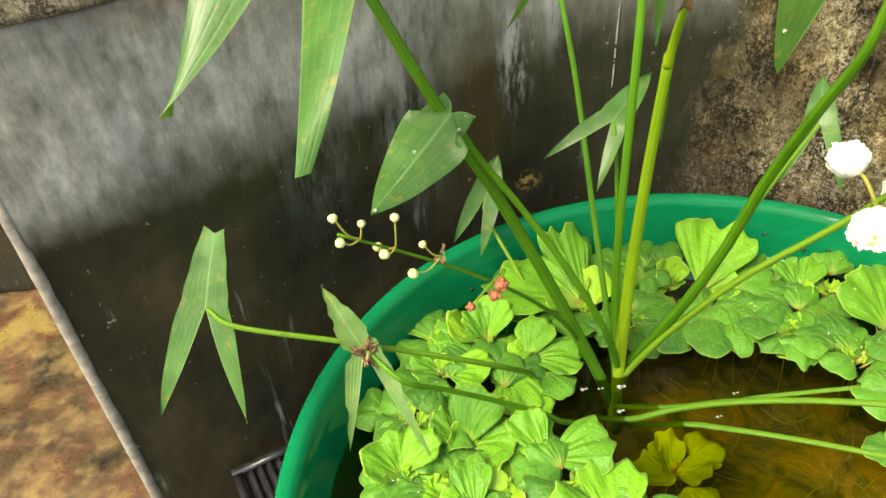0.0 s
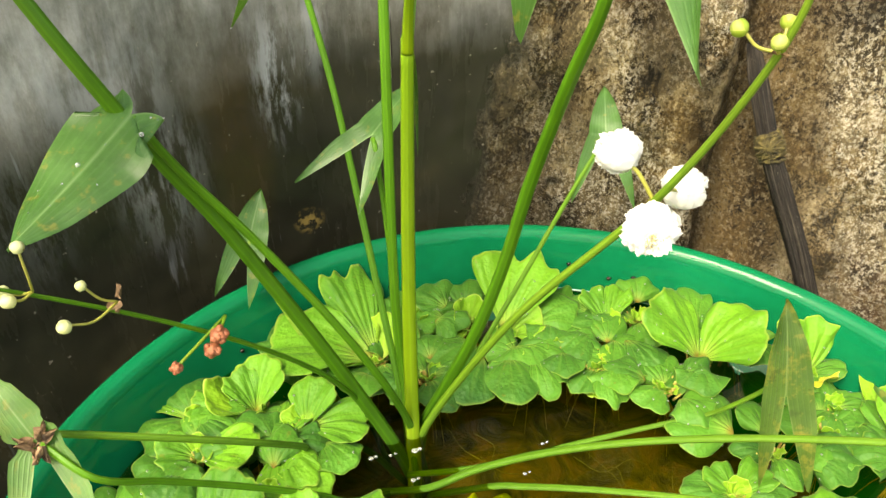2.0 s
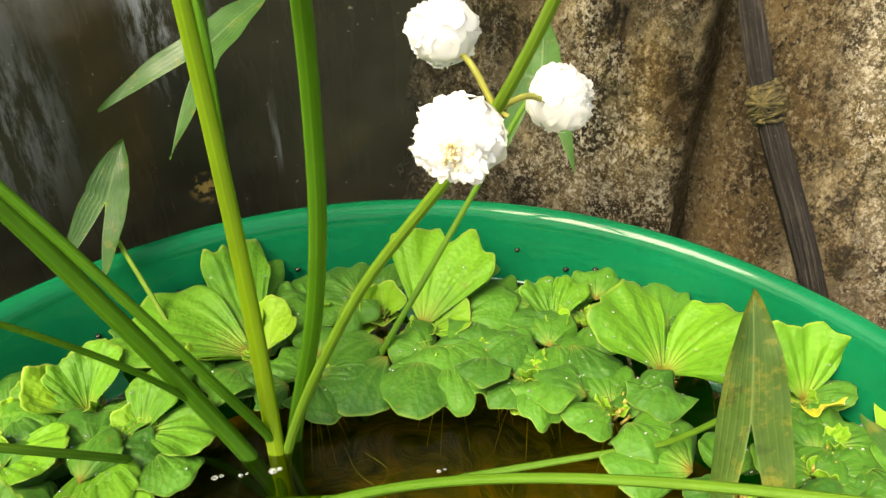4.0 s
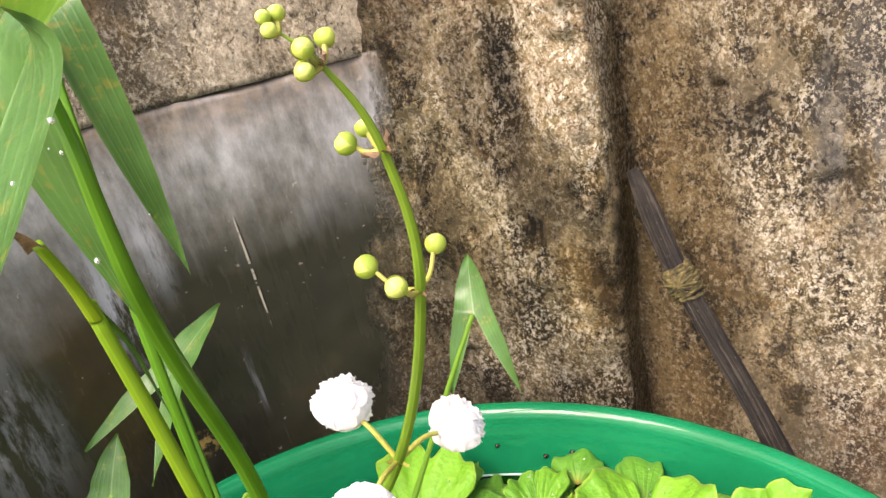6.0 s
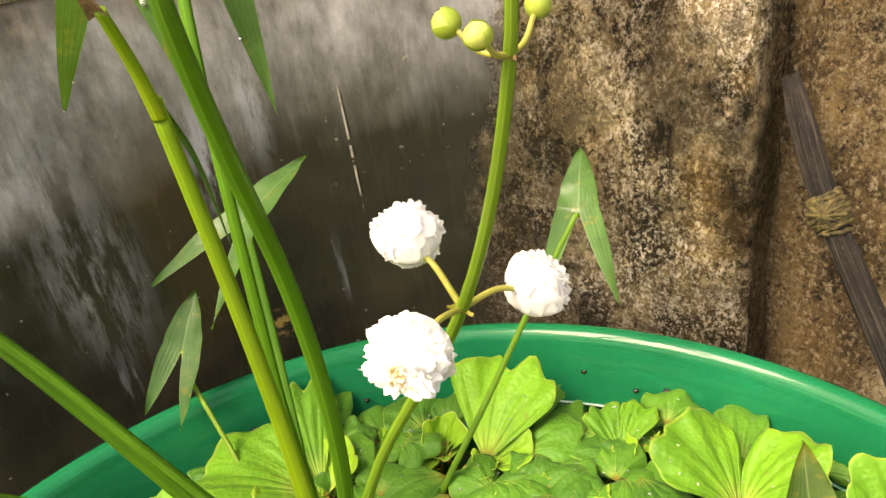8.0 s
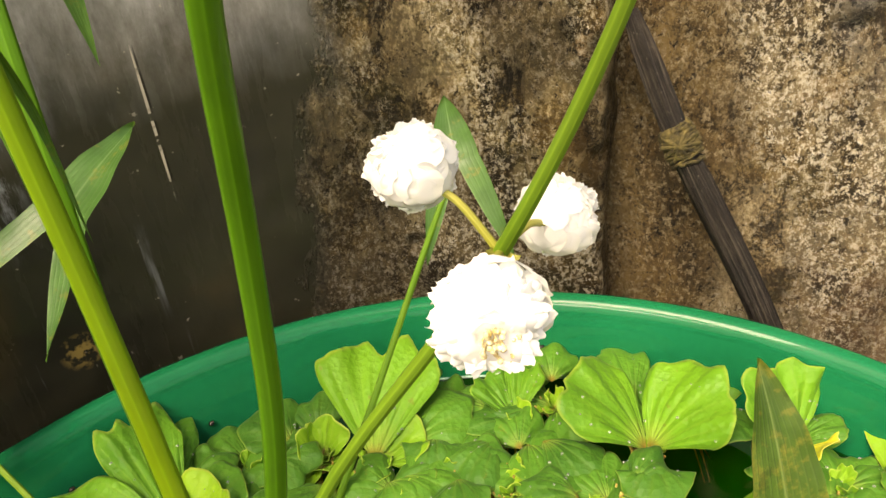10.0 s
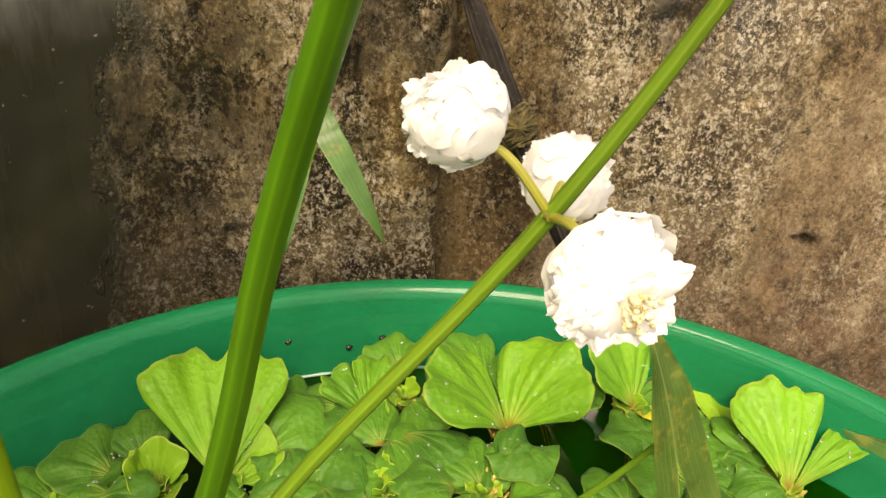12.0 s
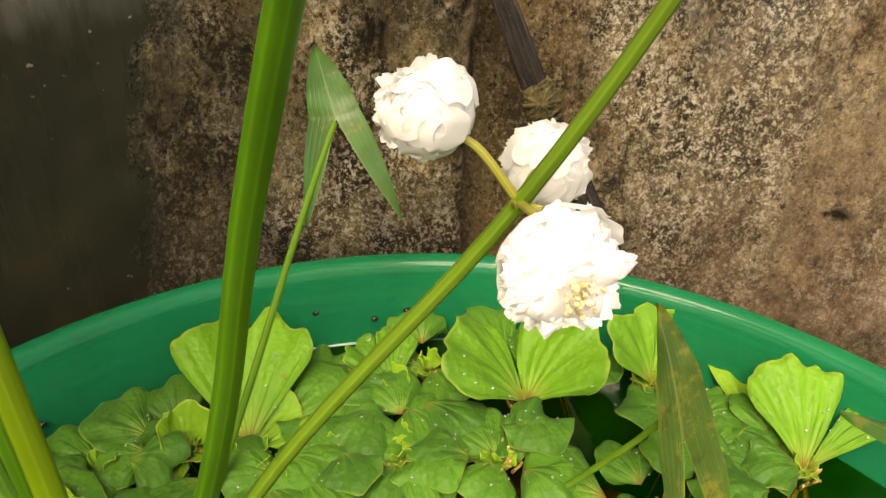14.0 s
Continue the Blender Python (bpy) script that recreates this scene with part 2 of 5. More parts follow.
    # reddish damp foot of the open wall
    rust = k.math("MULTIPLY", k.ramp(x, (0.30, 0.0), (0.38, 1.0)), k.ramp(k.math("ADD", z, k.math("MULTIPLY", k.math("SUBTRACT", cloud, 0.5), 0.25)), (0.315, 0.55), (0.365, 0.0)))
    col = k.mix(k.math("MULTIPLY", rust, k.ramp(fine, (0.42, 1.0), (0.64, 0.35))), col, k.ramp(k.noise(60, 4), (0.4, (0.050, 0.030, 0.016)), (0.62, (0.19, 0.098, 0.052))))
    wet = k.ramp(k.math("ADD", z, k.math("MULTIPLY", big, 0.22)), (damp, 0.7), (damp + 0.16, 0.0))
    col = k.mix(wet, col, k.mix(0.6, col, (0.034, 0.022, 0.010)))
    rel = k.math("ADD", k.math("MULTIPLY", fine, 0.6), k.math("MULTIPLY", grain, 0.4))
    rel = k.math("SUBTRACT", k.math("ADD", k.math("ADD", rel, k.math("MULTIPLY", plate, 0.12)), k.math("MULTIPLY", pale, 0.18)), k.math("MULTIPLY", pits, 0.22))
    return col, rel, fine


def mossy(name, light, mid, dark, damp, weights=(1.0, 1.1, 1.2, 0.8), shift=0.0, specks=0.5):
    k = Mat(name, 0.8, 0.0, 0.3)
    col, rel, fine = moss_layers(k, light, mid, dark, damp, weights, shift, specks)
    return k.color(col).rough(k.ramp(fine, (0.4, 0.6), (0.6, 0.9))).bump(rel, 1.0, 0.012).m


def mat_dark_wall():
    """The coating, which ends in a ragged line where the bare mossy plaster begins."""
    k = Mat("dark_wet_plaster", 0.45, 0.0, 0.15)
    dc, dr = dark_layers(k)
    mc, rel, fine = moss_layers(k, (0.46, 0.375, 0.215), (0.115, 0.083, 0.033), (0.014, 0.011, 0.006), 0.42, (2.7, 2.3, 2.4, 2.4), 0.03, 1.0)
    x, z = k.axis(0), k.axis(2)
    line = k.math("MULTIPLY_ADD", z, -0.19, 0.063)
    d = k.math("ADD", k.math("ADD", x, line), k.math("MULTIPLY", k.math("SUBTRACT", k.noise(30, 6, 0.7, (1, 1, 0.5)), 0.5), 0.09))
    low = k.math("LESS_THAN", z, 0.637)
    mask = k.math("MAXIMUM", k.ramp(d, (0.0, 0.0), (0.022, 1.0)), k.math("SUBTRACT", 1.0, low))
    # darker band beside the coating's ragged edge, varied by noise
    dark_mask = k.ramp(k.math("ADD", d, k.math("MULTIPLY", k.math("SUBTRACT", k.noise(9, 4), 0.5), 0.16)), (0.0, 0.8), (0.11, 0.0))
    mc = k.mix(dark_mask, mc, k.mix(0.72, mc, (0.016, 0.012, 0.007)))
    ro = k.mix(mask, dr, k.ramp(fine, (0.4, 0.6), (0.6, 0.9)))
    h = k.mix(mask, k.math("MULTIPLY", k.noise(60, 4, 0.5), 0.05), rel)
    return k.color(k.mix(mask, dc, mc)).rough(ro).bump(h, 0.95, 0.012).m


def mat_ground():
    k = Mat("algae_ground", 0.35)
    a = k.noise(9, 6, 0.65, (1, 1, 1), 0.6)
    b = k.noise(26, 6, 0.62)
    col = k.ramp(a, (0.36, (0.012, 0.009, 0.004)), (0.47, (0.055, 0.032, 0.012)), (0.55, (0.09, 0.04, 0.02)), (0.64, (0.19, 0.14, 0.04)))
    col = k.mix(k.ramp(b, (0.48, 0.0), (0.64, 0.55)), col, (0.22, 0.15, 0.045))
    return k.color(col).rough(k.ramp(b, (0.35, 0.2), (0.7, 0.7))).bump(b, 0.6, 0.006).m


def mat_green_plastic():
    k = Mat("green_plastic", 0.3, 0.0, 0.24)
    a = k.noise(14, 4)
    scuff = k.noise(160, 3, 0.6, (1, 1, 0.3))
    col = k.mix(k.ramp(a, (0.35, 0.0), (0.7, 0.5)), (0.0, 0.138, 0.050), (0.0, 0.176, 0.068))
    return k.color(col).rough(k.ramp(scuff, (0.35, 0.05), (0.7, 0.12))).bump(a, 0.05, 0.002).m


def mat_water():
    k = Mat("pond_water", 0.02)
    tr = k.node("ShaderNodeBsdfTransparent")
    a = k.noise(9, 4)
    k.set(tr, "Color", k.ramp(a, (0.38, (0.38, 0.40, 0.08)), (0.62, (0.62, 0.60, 0.18))))
    gl = k.node("ShaderNodeBsdfGlossy", Roughness=0.015)
    bp = k.node("ShaderNodeBump", Strength=0.12, Distance=0.002, Height=k.noise(26, 3))
    k.t.links.new(bp.outputs[0], gl.inputs["Normal"])
    fr = k.node("ShaderNodeFresnel", IOR=1.33)
    mx = k.node("ShaderNodeMixShader")
    k.t.links.new(k.math("MULTIPLY", fr.outputs[0], 0.45), mx.inputs[0])
    k.t.links.new(tr.outputs[0], mx.inputs[1])
    k.t.links.new(gl.outputs[0], mx.inputs[2])
    k.t.links.new(mx.outputs[0], k.t.nodes["Material Output"].inputs["Surface"])
    return k.m


def mat_mud():
    k = Mat("pond_mud", 0.8)
    a = k.noise(22, 6, 0.65, (1, 1, 1), 1.2)
    return k.color(k.ramp(a, (0.38, (0.050, 0.052, 0.007)), (0.5, (0.15, 0.125, 0.022)), (0.62, (0.28, 0.17, 0.05)))).bump(a, 0.8, 0.01).m


def mat_lettuce(name, light, deep, pale, rim=0.55):
    """Velvety pleated leaf: fine veins run from the base to the edge, pale at the base and along the edge."""
    k = Mat(name, 0.6, 0.0, 0.3)
    k.b.inputs["Sheen Weight"].default_value = 0.05
    k.b.inputs["Sheen Roughness"].default_value = 0.5
    k.b.inputs["Sheen Tint"].default_value = (0.75, 1.0, 0.80, 1)
    u, v = k.axis(0, "UV"), k.axis(1, "UV")
    n = k.noise(45, 5, 0.6)
    wide = k.noise(16, 3)
    g = k.math("ADD", k.math("ADD", k.math("MULTIPLY", n, 0.6), k.math("MULTIPLY", wide, 0.5)), k.math("MULTIPLY", k.random(), 0.40))
    col = k.mix(k.ramp(g, (0.38, 0.0), (1.05, 1.0)), deep, light)
    vein = k.math("POWER", k.math("ABSOLUTE", k.math("COSINE", k.math("MULTIPLY", u, 40.8))), 7.0)
    vein = k.math("MULTIPLY", vein, k.ramp(v, (0.05, 1.0), (0.95, 0.25)))
    col = k.mix(k.math("MULTIPLY", vein, 0.18), col, pale)
    # pleat shade painted in: the leaf is darker between its ribs
    groove = k.math("POWER", k.math("ABSOLUTE", k.math("SINE", k.math("MULTIPLY", u, 20.4))), 9.0)
    col = k.mix(k.math("MULTIPLY", groove, 0.07), col, tuple(0.55 * c for c in deep))
    col = k.mix(k.ramp(v, (0.06, 0.85), (0.36, 0.0)), col, pale)
    col = k.mix(k.ramp(v, (0.05, 0.8), (0.16, 0.0)), col, (0.30, 0.17, 0.02))
    margin = k.math("MAXIMUM", k.ramp(v, (0.965, 0.0), (0.99, 1.0)), k.ramp(k.math("ABSOLUTE", k.math("SUBTRACT", u, 0.5)), (0.487, 0.0), (0.497, 1.0)))
    col = k.mix(k.math("MULTIPLY", margin, rim), col, pale)
    blot = k.ramp(k.noise(120, 4, 0.6), (0.66, 0.0), (0.72, 0.45))
    col = k.mix(blot, col, (0.22, 0.20, 0.03))
    k.color(col).rough(k.ramp(n, (0.3, 0.42), (0.7, 0.62)))
    cells = k.node("ShaderNodeTexVoronoi", Scale=260.0)
    k.t.links.new(k.co.outputs["Object"], cells.inputs["Vector"])
    h = k.math("ADD", k.math("MULTIPLY", vein, 0.5), k.math("ADD", k.math("MULTIPLY", k.noise(150, 4), 0.8), k.math("MULTIPLY", k.noise(48, 3), 1.6)))
    k.bump(k.math("ADD", h, k.math("MULTIPLY", cells.outputs["Distance"], 0.7)), 0.6, 0.0016)
    return k.leafy(col, 0.22).m


def mat_arrow_leaf(name, deep, light, vein, blots=0.0):
    k = Mat(name, 0.45, 0.0, 0.26)
    k.b.inputs["Coat Weight"].default_value = 0.32
    k.b.inputs["Coat Roughness"].default_value = 0.25
    u = k.axis(0, "UV")
    n = k.noise(30, 4)
    col = k.mix(k.ramp(n, (0.3, 0.0), (0.7, 1.0)), deep, light)
    fine = k.math("POWER", k.math("ABSOLUTE", k.math("COSINE", k.math("MULTIPLY", u, 15.7))), 10.0)
    col = k.mix(k.math("MULTIPLY", fine, 0.13), col, vein)
    shade = k.noise(90, 5, 0.65, (1, 1, 0.5))
    col = k.mix(k.ramp(shade, (0.42, 0.35), (0.60, 0.0)), col, tuple(0.55 * c for c in deep))
    mid = k.ramp(k.math("ABSOLUTE", u), (0.0, 0.7), (0.07, 0.0))
    col = k.mix(mid, col, vein)
    spot = k.ramp(k.noise(140, 3), (0.60, 0.0), (0.68, 0.5))
    col = k.mix(spot, col, (0.25, 0.22, 0.04))
    if blots:
        col = k.mix(k.math("MULTIPLY", k.ramp(k.noise(55, 6, 0.7), (0.50, 0.0), (0.60, 1.0)), blots), col, (0.30, 0.27, 0.045))
        col = k.mix(k.math("MULTIPLY", k.ramp(k.noise(75, 5, 0.7), (0.56, 0.0), (0.64, 1.0)), blots), col, (0.035, 0.045, 0.012))
    k.color(col).rough(k.ramp(n, (0.3, 0.32), (0.7, 0.50)))
    k.bump(k.math("ADD", k.math("MULTIPLY", fine, 0.5), k.math("ADD", shade, k.noise(200, 3))), 0.4, 0.0010)
    return k.leafy(k.mix(0.5, col, (0.25, 0.5, 0.03)), 0.32).m


def mat_stem(name, low, high):
    k = Mat(name, 0.42, 0.0, 0.28)
    u, v = k.axis(0, "UV"), k.axis(1, "UV")
    n = k.noise(70, 4, 0.6, (1, 1, 0.25))
    col = k.mix(k.ramp(v, (0.0, 0.0), (1.0, 1.0)), low, high)
    line = k.math("POWER", k.math("ABSOLUTE", k.math("SINE", k.math("MULTIPLY", u, 21.99))), 6.0)
    col = k.mix(k.math("MULTIPLY", line, 0.16), col, tuple(min(1, c * 2.1) for c in high))
    col = k.mix(k.ramp(n, (0.5, 0.0), (0.75, 0.35)), col, tuple(c * 0.5 for c in low))
    k.color(col).bump(k.math("ADD", k.math("MULTIPLY", line, 0.6), n), 0.25, 0.001)
    return k.leafy(col, 0.15).m


def mat_petal():
    k = Mat("white_petal", 0.8, 0.0, 0.15)
    v = k.axis(1, "UV")
    col = k.mix(k.ramp(v, (0.0, 0.5), (0.45, 0.0)), (0.985, 0.985, 0.97), (0.93, 0.92, 0.76))
    return k.color(col).leafy((0.99, 0.99, 0.94), 0.28).m


def plain(name, a, b, scale=60, rough=0.6, bump=0.3, detail=4, stretch=(1, 1, 1), lets=0.0):
    k = Mat(name, rough)
    n = k.noise(scale, detail, 0.6, stretch)
    col = k.ramp(n, (0.32, a), (0.68, b))
    k.color(col).bump(n, bump, 0.001)
    return k.leafy(col, lets).m if lets else k.m


def mat_wood():
    """Weathered wood with deep dark grooves along the grain."""
    k = Mat("weathered_wood", 0.7, 0.0, 0.4)
    grain = k.node("ShaderNodeMapping")
    k.t.links.new(k.co.outputs["UV"], grain.inputs["Vector"])
    grain.inputs["Scale"].default_value = (44, 7, 1)
    groove = k.node("ShaderNodeTexNoise", Scale=1.0, Detail=6.0, Roughness=0.65)
    k.t.links.new(grain.outputs["Vector"], groove.inputs["Vector"])
    groove = groove.outputs["Fac"]
    wide = k.noise(90, 4, 0.6)
    g = k.math("ADD", k.math("MULTIPLY", groove, 0.8), k.math("MULTIPLY", wide, 0.2))
    col = k.ramp(g, (0.40, (0.0025, 0.002, 0.0015)), (0.50, (0.020, 0.015, 0.011)), (0.60, (0.072, 0.058, 0.044)))
    col = k.mix(k.ramp(k.noise(420, 3), (0.66, 0.0), (0.72, 0.6)), col, (0.22, 0.19, 0.15))
    return k.color(col).bump(g, 1.0, 0.006).m


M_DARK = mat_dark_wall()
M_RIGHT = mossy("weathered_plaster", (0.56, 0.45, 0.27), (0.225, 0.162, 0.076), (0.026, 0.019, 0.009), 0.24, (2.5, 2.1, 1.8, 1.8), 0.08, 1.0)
M_UPPER = mossy("upper_plaster", (0.66, 0.59, 0.47), (0.40, 0.33, 0.225), (0.080, 0.066, 0.042), 0.0, (1.7, 1.5, 1.6, 1.8), 0.20, 0.8)
M_EDGE = plain("worn_cement_edge", (0.14, 0.13, 0.12), (0.32, 0.30, 0.27), 80, 0.7)
M_GROUND = mat_ground()
M_TUB = mat_green_plastic()
M_WATER = mat_water()
# pale colour of the painted glint round the water's edge
M_GLINT = plain("lime_line", (0.02, 0.25, 0.12), (0.42, 0.66, 0.54), 40, 0.25, 0.2)
M_MUD = mat_mud()
M_LET = mat_lettuce("lettuce_leaf", (0.172, 0.418, 0.022), (0.064, 0.215, 0.017), (0.38, 0.52, 0.08))
M_LETD = mat_lettuce("outer_lettuce_leaf", (0.105, 0.300, 0.026), (0.032, 0.128, 0.017), (0.30, 0.44, 0.07))
M_LETY = mat_lettuce("young_lettuce_leaf", (0.275, 0.50, 0.026), (0.145, 0.36, 0.018), (0.54, 0.62, 0.13))
M_YELLOW = mat_lettuce("yellow_lettuce_leaf", (0.80, 0.72, 0.06), (0.62, 0.60, 0.04), (0.85, 0.78, 0.20))
M_SUNK = mat_lettuce("sunken_lettuce_leaf", (0.62, 0.74, 0.04), (0.30, 0.42, 0.03), (0.80, 0.82, 0.25))
M_LEAF = mat_arrow_leaf("arrow_leaf", (0.048, 0.132, 0.026), (0.085, 0.205, 0.045), (0.20, 0.33, 0.12))
M_LEAFD = mat_arrow_leaf("old_arrow_leaf", (0.050, 0.105, 0.016), (0.105, 0.175, 0.030), (0.22, 0.30, 0.09), 0.6)
M_LEAFP = mat_arrow_leaf("pale_arrow_leaf", (0.085, 0.185, 0.040), (0.15, 0.28, 0.075), (0.26, 0.38, 0.15), 0.15)
M_STEM = mat_stem("stalk_green", (0.042, 0.135, 0.006), (0.085, 0.225, 0.010))
M_STEMY = mat_stem("stalk_yellow_green", (0.205, 0.310, 0.010), (0.155, 0.285, 0.012))
M_PEDI = mat_stem("flower_stalk_green", (0.10, 0.22, 0.014), (0.20, 0.32, 0.03))
M_PEDY = mat_stem("pedicel_yellow", (0.34, 0.34, 0.05), (0.46, 0.44, 0.11))
M_STALK = mat_stem("low_stalk_green", (0.055, 0.150, 0.010), (0.115, 0.235, 0.018))
M_PETAL = mat_petal()
M_HEART = plain("flower_heart", (0.50, 0.37, 0.12), (0.90, 0.84, 0.58), 500, 0.7)
M_BUD = plain("bud_green", (0.26, 0.40, 0.03), (0.50, 0.60, 0.10), 90, 0.45, 0.1, lets=0.2)
M_BUDW = plain("bud_cream", (0.58, 0.62, 0.24), (0.78, 0.78, 0.44), 160, 0.55, 0.2, lets=0.2)
M_BUDG = plain("bud_pale_green", (0.42, 0.52, 0.07), (0.66, 0.70, 0.22), 120, 0.5, 0.2, lets=0.2)
M_BERRY = plain("withered_fruit", (0.15, 0.038, 0.015), (0.40, 0.145, 0.065), 260, 0.6, 0.6)
M_DRY = plain("withered_bract", (0.085, 0.046, 0.02), (0.30, 0.19, 0.10), 300, 0.8, 0.6)
M_WOOD = mat_wood()
M_ROPE = plain("mossy_rope", (0.014, 0.011, 0.003), (0.115, 0.090, 0.026), 220, 0.9, 0.9)
M_BLACK = plain("black_plastic", (0.010, 0.010, 0.012), (0.028, 0.028, 0.032), 90, 0.28, 0.1)
M_GREYP = plain("grey_print", (0.25, 0.26, 0.28), (0.42, 0.42, 0.44), 90, 0.5, 0.1)
M_SNAIL = plain("dark_shell", (0.006, 0.005, 0.004), (0.03, 0.022, 0.014), 300, 0.25, 0.2)
M_ROOT = plain("pale_roots", (0.22, 0.12, 0.012), (0.62, 0.52, 0.14), 300, 0.6, 0.4)
M_STRAND = plain("drifting_roots", (0.10, 0.085, 0.02), (0.36, 0.33, 0.14), 300, 0.6, 0.3)
M_SHEATH = plain("brown_sheath", (0.012, 0.006, 0.002), (0.16, 0.085, 0.014), 160, 0.35, 0.3)


def mat_drop():
    k = Mat("water_drop", 0.02)
    # whitish base: some of the drops' sparkle is painted into their colour
    k.b.inputs["Base Color"].default_value = (0.92, 0.95, 0.92, 1)
    k.b.inputs["Transmission Weight"].default_value = 0.75
    k.b.inputs["IOR"].default_value = 1.33
    return k.m


M_DROP = mat_drop()


# ---- mesh helpers ----
def thing(name, at=(0, 0, 0), **tags):
    ob = new(name)
    ob.location = at
    ob.empty_display_size = 0.02
    return tagged(ob, **tags)


def part(name, data, mats, parent=None, label=""):
    """Links verts, faces and uvs (in the world's metres) as one mesh under a thing or a part."""
    verts, faces = data[0], data[1]
    me = bpy.data.meshes.new(name)
    me.from_pydata([tuple(v) for v in verts], [], faces)
    if len(data) > 2 and data[2] is not None:
        layer = me.uv_layers.new(name="UVMap")
        flat = [c for f in faces for i in f for c in data[2][i]]
        layer.data.foreach_set("uv", flat)
    for m in mats if isinstance(mats, (list, tuple)) else [mats]:
        me.materials.append(m)
    if len(data) > 3 and data[3] is not None:
        me.polygons.foreach_set("material_index", data[3])
    me.polygons.foreach_set("use_smooth", [True] * len(me.polygons))
    me.update()
    ob = new(name, me)
    if parent is not None:
        ob.parent = parent
        top = parent
        ob.matrix_parent_inverse = Matrix.Translation(-Vector(parent.location)) if parent.type == "EMPTY" else Matrix.Identity(4)
    if label:
        ob["label"] = label
    return ob


def merge(*datas):
    v, f, u, mi = [], [], [], []
    for d in datas:
        o = len(v)
        v += list(d[0])
        f += [tuple(i + o for i in q) for q in d[1]]
        u += list(d[2]) if len(d) > 2 and d[2] is not None else [(0.5, 0.5)] * len(d[0])
        mi += list(d[3]) if len(d) > 3 and d[3] is not None else [0] * len(d[1])
    return v, f, u, mi


def paint(d, index):
    return d[0], d[1], (d[2] if len(d) > 2 else None), [index] * len(d[1])


def grid(fn, nu, nv, wrap=False):
    """A sheet of nu by nv cells; fn(a, b) with a, b in 0..1 gives the place."""
    v, uv, f = [], [], []
    cols = nu if wrap else nu + 1
    for j in range(nv + 1):
        for i in range(cols):
            v.append(Vector(fn(i / nu, j / nv)))
            uv.append((i / nu, j / nv))
    for j in range(nv):
        for i in range(nu):
            a, b = j * cols + i, j * cols + (i + 1) % cols
            f.append((a, b, b + cols, a + cols))
    return v, f, uv


def spline(pts, n):
    """Points along a smooth curve through pts."""
    P = [Vector(p) for p in pts]
    if len(P) == 2:
        return [P[0].lerp(P[1], k / n) for k in range(n + 1)]
    P = [2 * P[0] - P[1]] + P + [2 * P[-1] - P[-2]]
    out, seg = [], len(P) - 3
    for k in range(n + 1):
        x = k / n * seg
        i = min(int(x), seg - 1)
        t = x - i
        a, b, c, d = P[i:i + 4]
        out.append(0.5 * (2 * b + (c - a) * t + (2 * a - 5 * b + 4 * c - d) * t * t + (3 * b - a - 3 * c + d) * t ** 3))
    return out


def tube(pts, r0, r1, n=24, sides=12, ridge=0.0, wob=0.0, flat=1.0):
    """A tapering stalk through pts, its ends closed."""
    C = spline(pts, n)
    v, uv, f = [], [], []
    side = None
    for k, c in enumerate(C):
        d = (C[min(k + 1, n)] - C[max(k - 1, 0)]).normalized()
        if side is None:
            side = d.cross(Vector((0.3, 0.2, 1))).normalized() if abs(d.z) < 0.95 else d.cross(Vector((1, 0, 0))).normalized()
        side = (side - d * side.dot(d)).normalized()
        up = d.cross(side)
        r = r0 + (r1 - r0) * k / n
        if wob:
            r *= 1 + wob * noise.noise(c * 90)
        for s in range(sides):
            a = 2 * math.pi * s / sides
            q = r * (1 + ridge * math.cos(3 * a))
            v.append(c + side * q * math.cos(a) + up * q * flat * math.sin(a))
            uv.append((s / sides, k / n))
    for k in range(n):
        for s in range(sides):
            a, b = k * sides + s, k * sides + (s + 1) % sides
            f.append((a, b, b + sides, a + sides))
    f.append(tuple(range(sides - 1, -1, -1)))
    f.append(tuple(n * sides + s for s in range(sides)))
    return v, f, uv


def ball(c, r, squash=(1, 1, 1), seg=14, rings=9, bumpy=0.0, seed=0.0):
    c = Vector(c)

    def place(a, b):
        th, ph = 2 * math.pi * a, math.pi * (0.002 + 0.996 * b)
        d = Vector((math.cos(th) * math.sin(ph), math.sin(th) * math.sin(ph), math.cos(ph)))
        k = r * (1 + bumpy * noise.noise(d * 3 + Vector((seed, seed, 0))))
        return c + Vector((d.x * squash[0], d.y * squash[1], d.z * squash[2])) * k

    return grid(place, seg, rings, True)


def box(lo, hi):
    (a, b, c), (d, e, g) = lo, hi
    v = [(a, b, c), (d, b, c), (d, e, c), (a, e, c), (a, b, g), (d, b, g), (d, e, g), (a, e, g)]
    return [Vector(p) for p in v], [(0, 3, 2, 1), (4, 5, 6, 7), (0, 1, 5, 4), (1, 2, 6, 5), (2, 3, 7, 6), (3, 0, 4, 7)], None


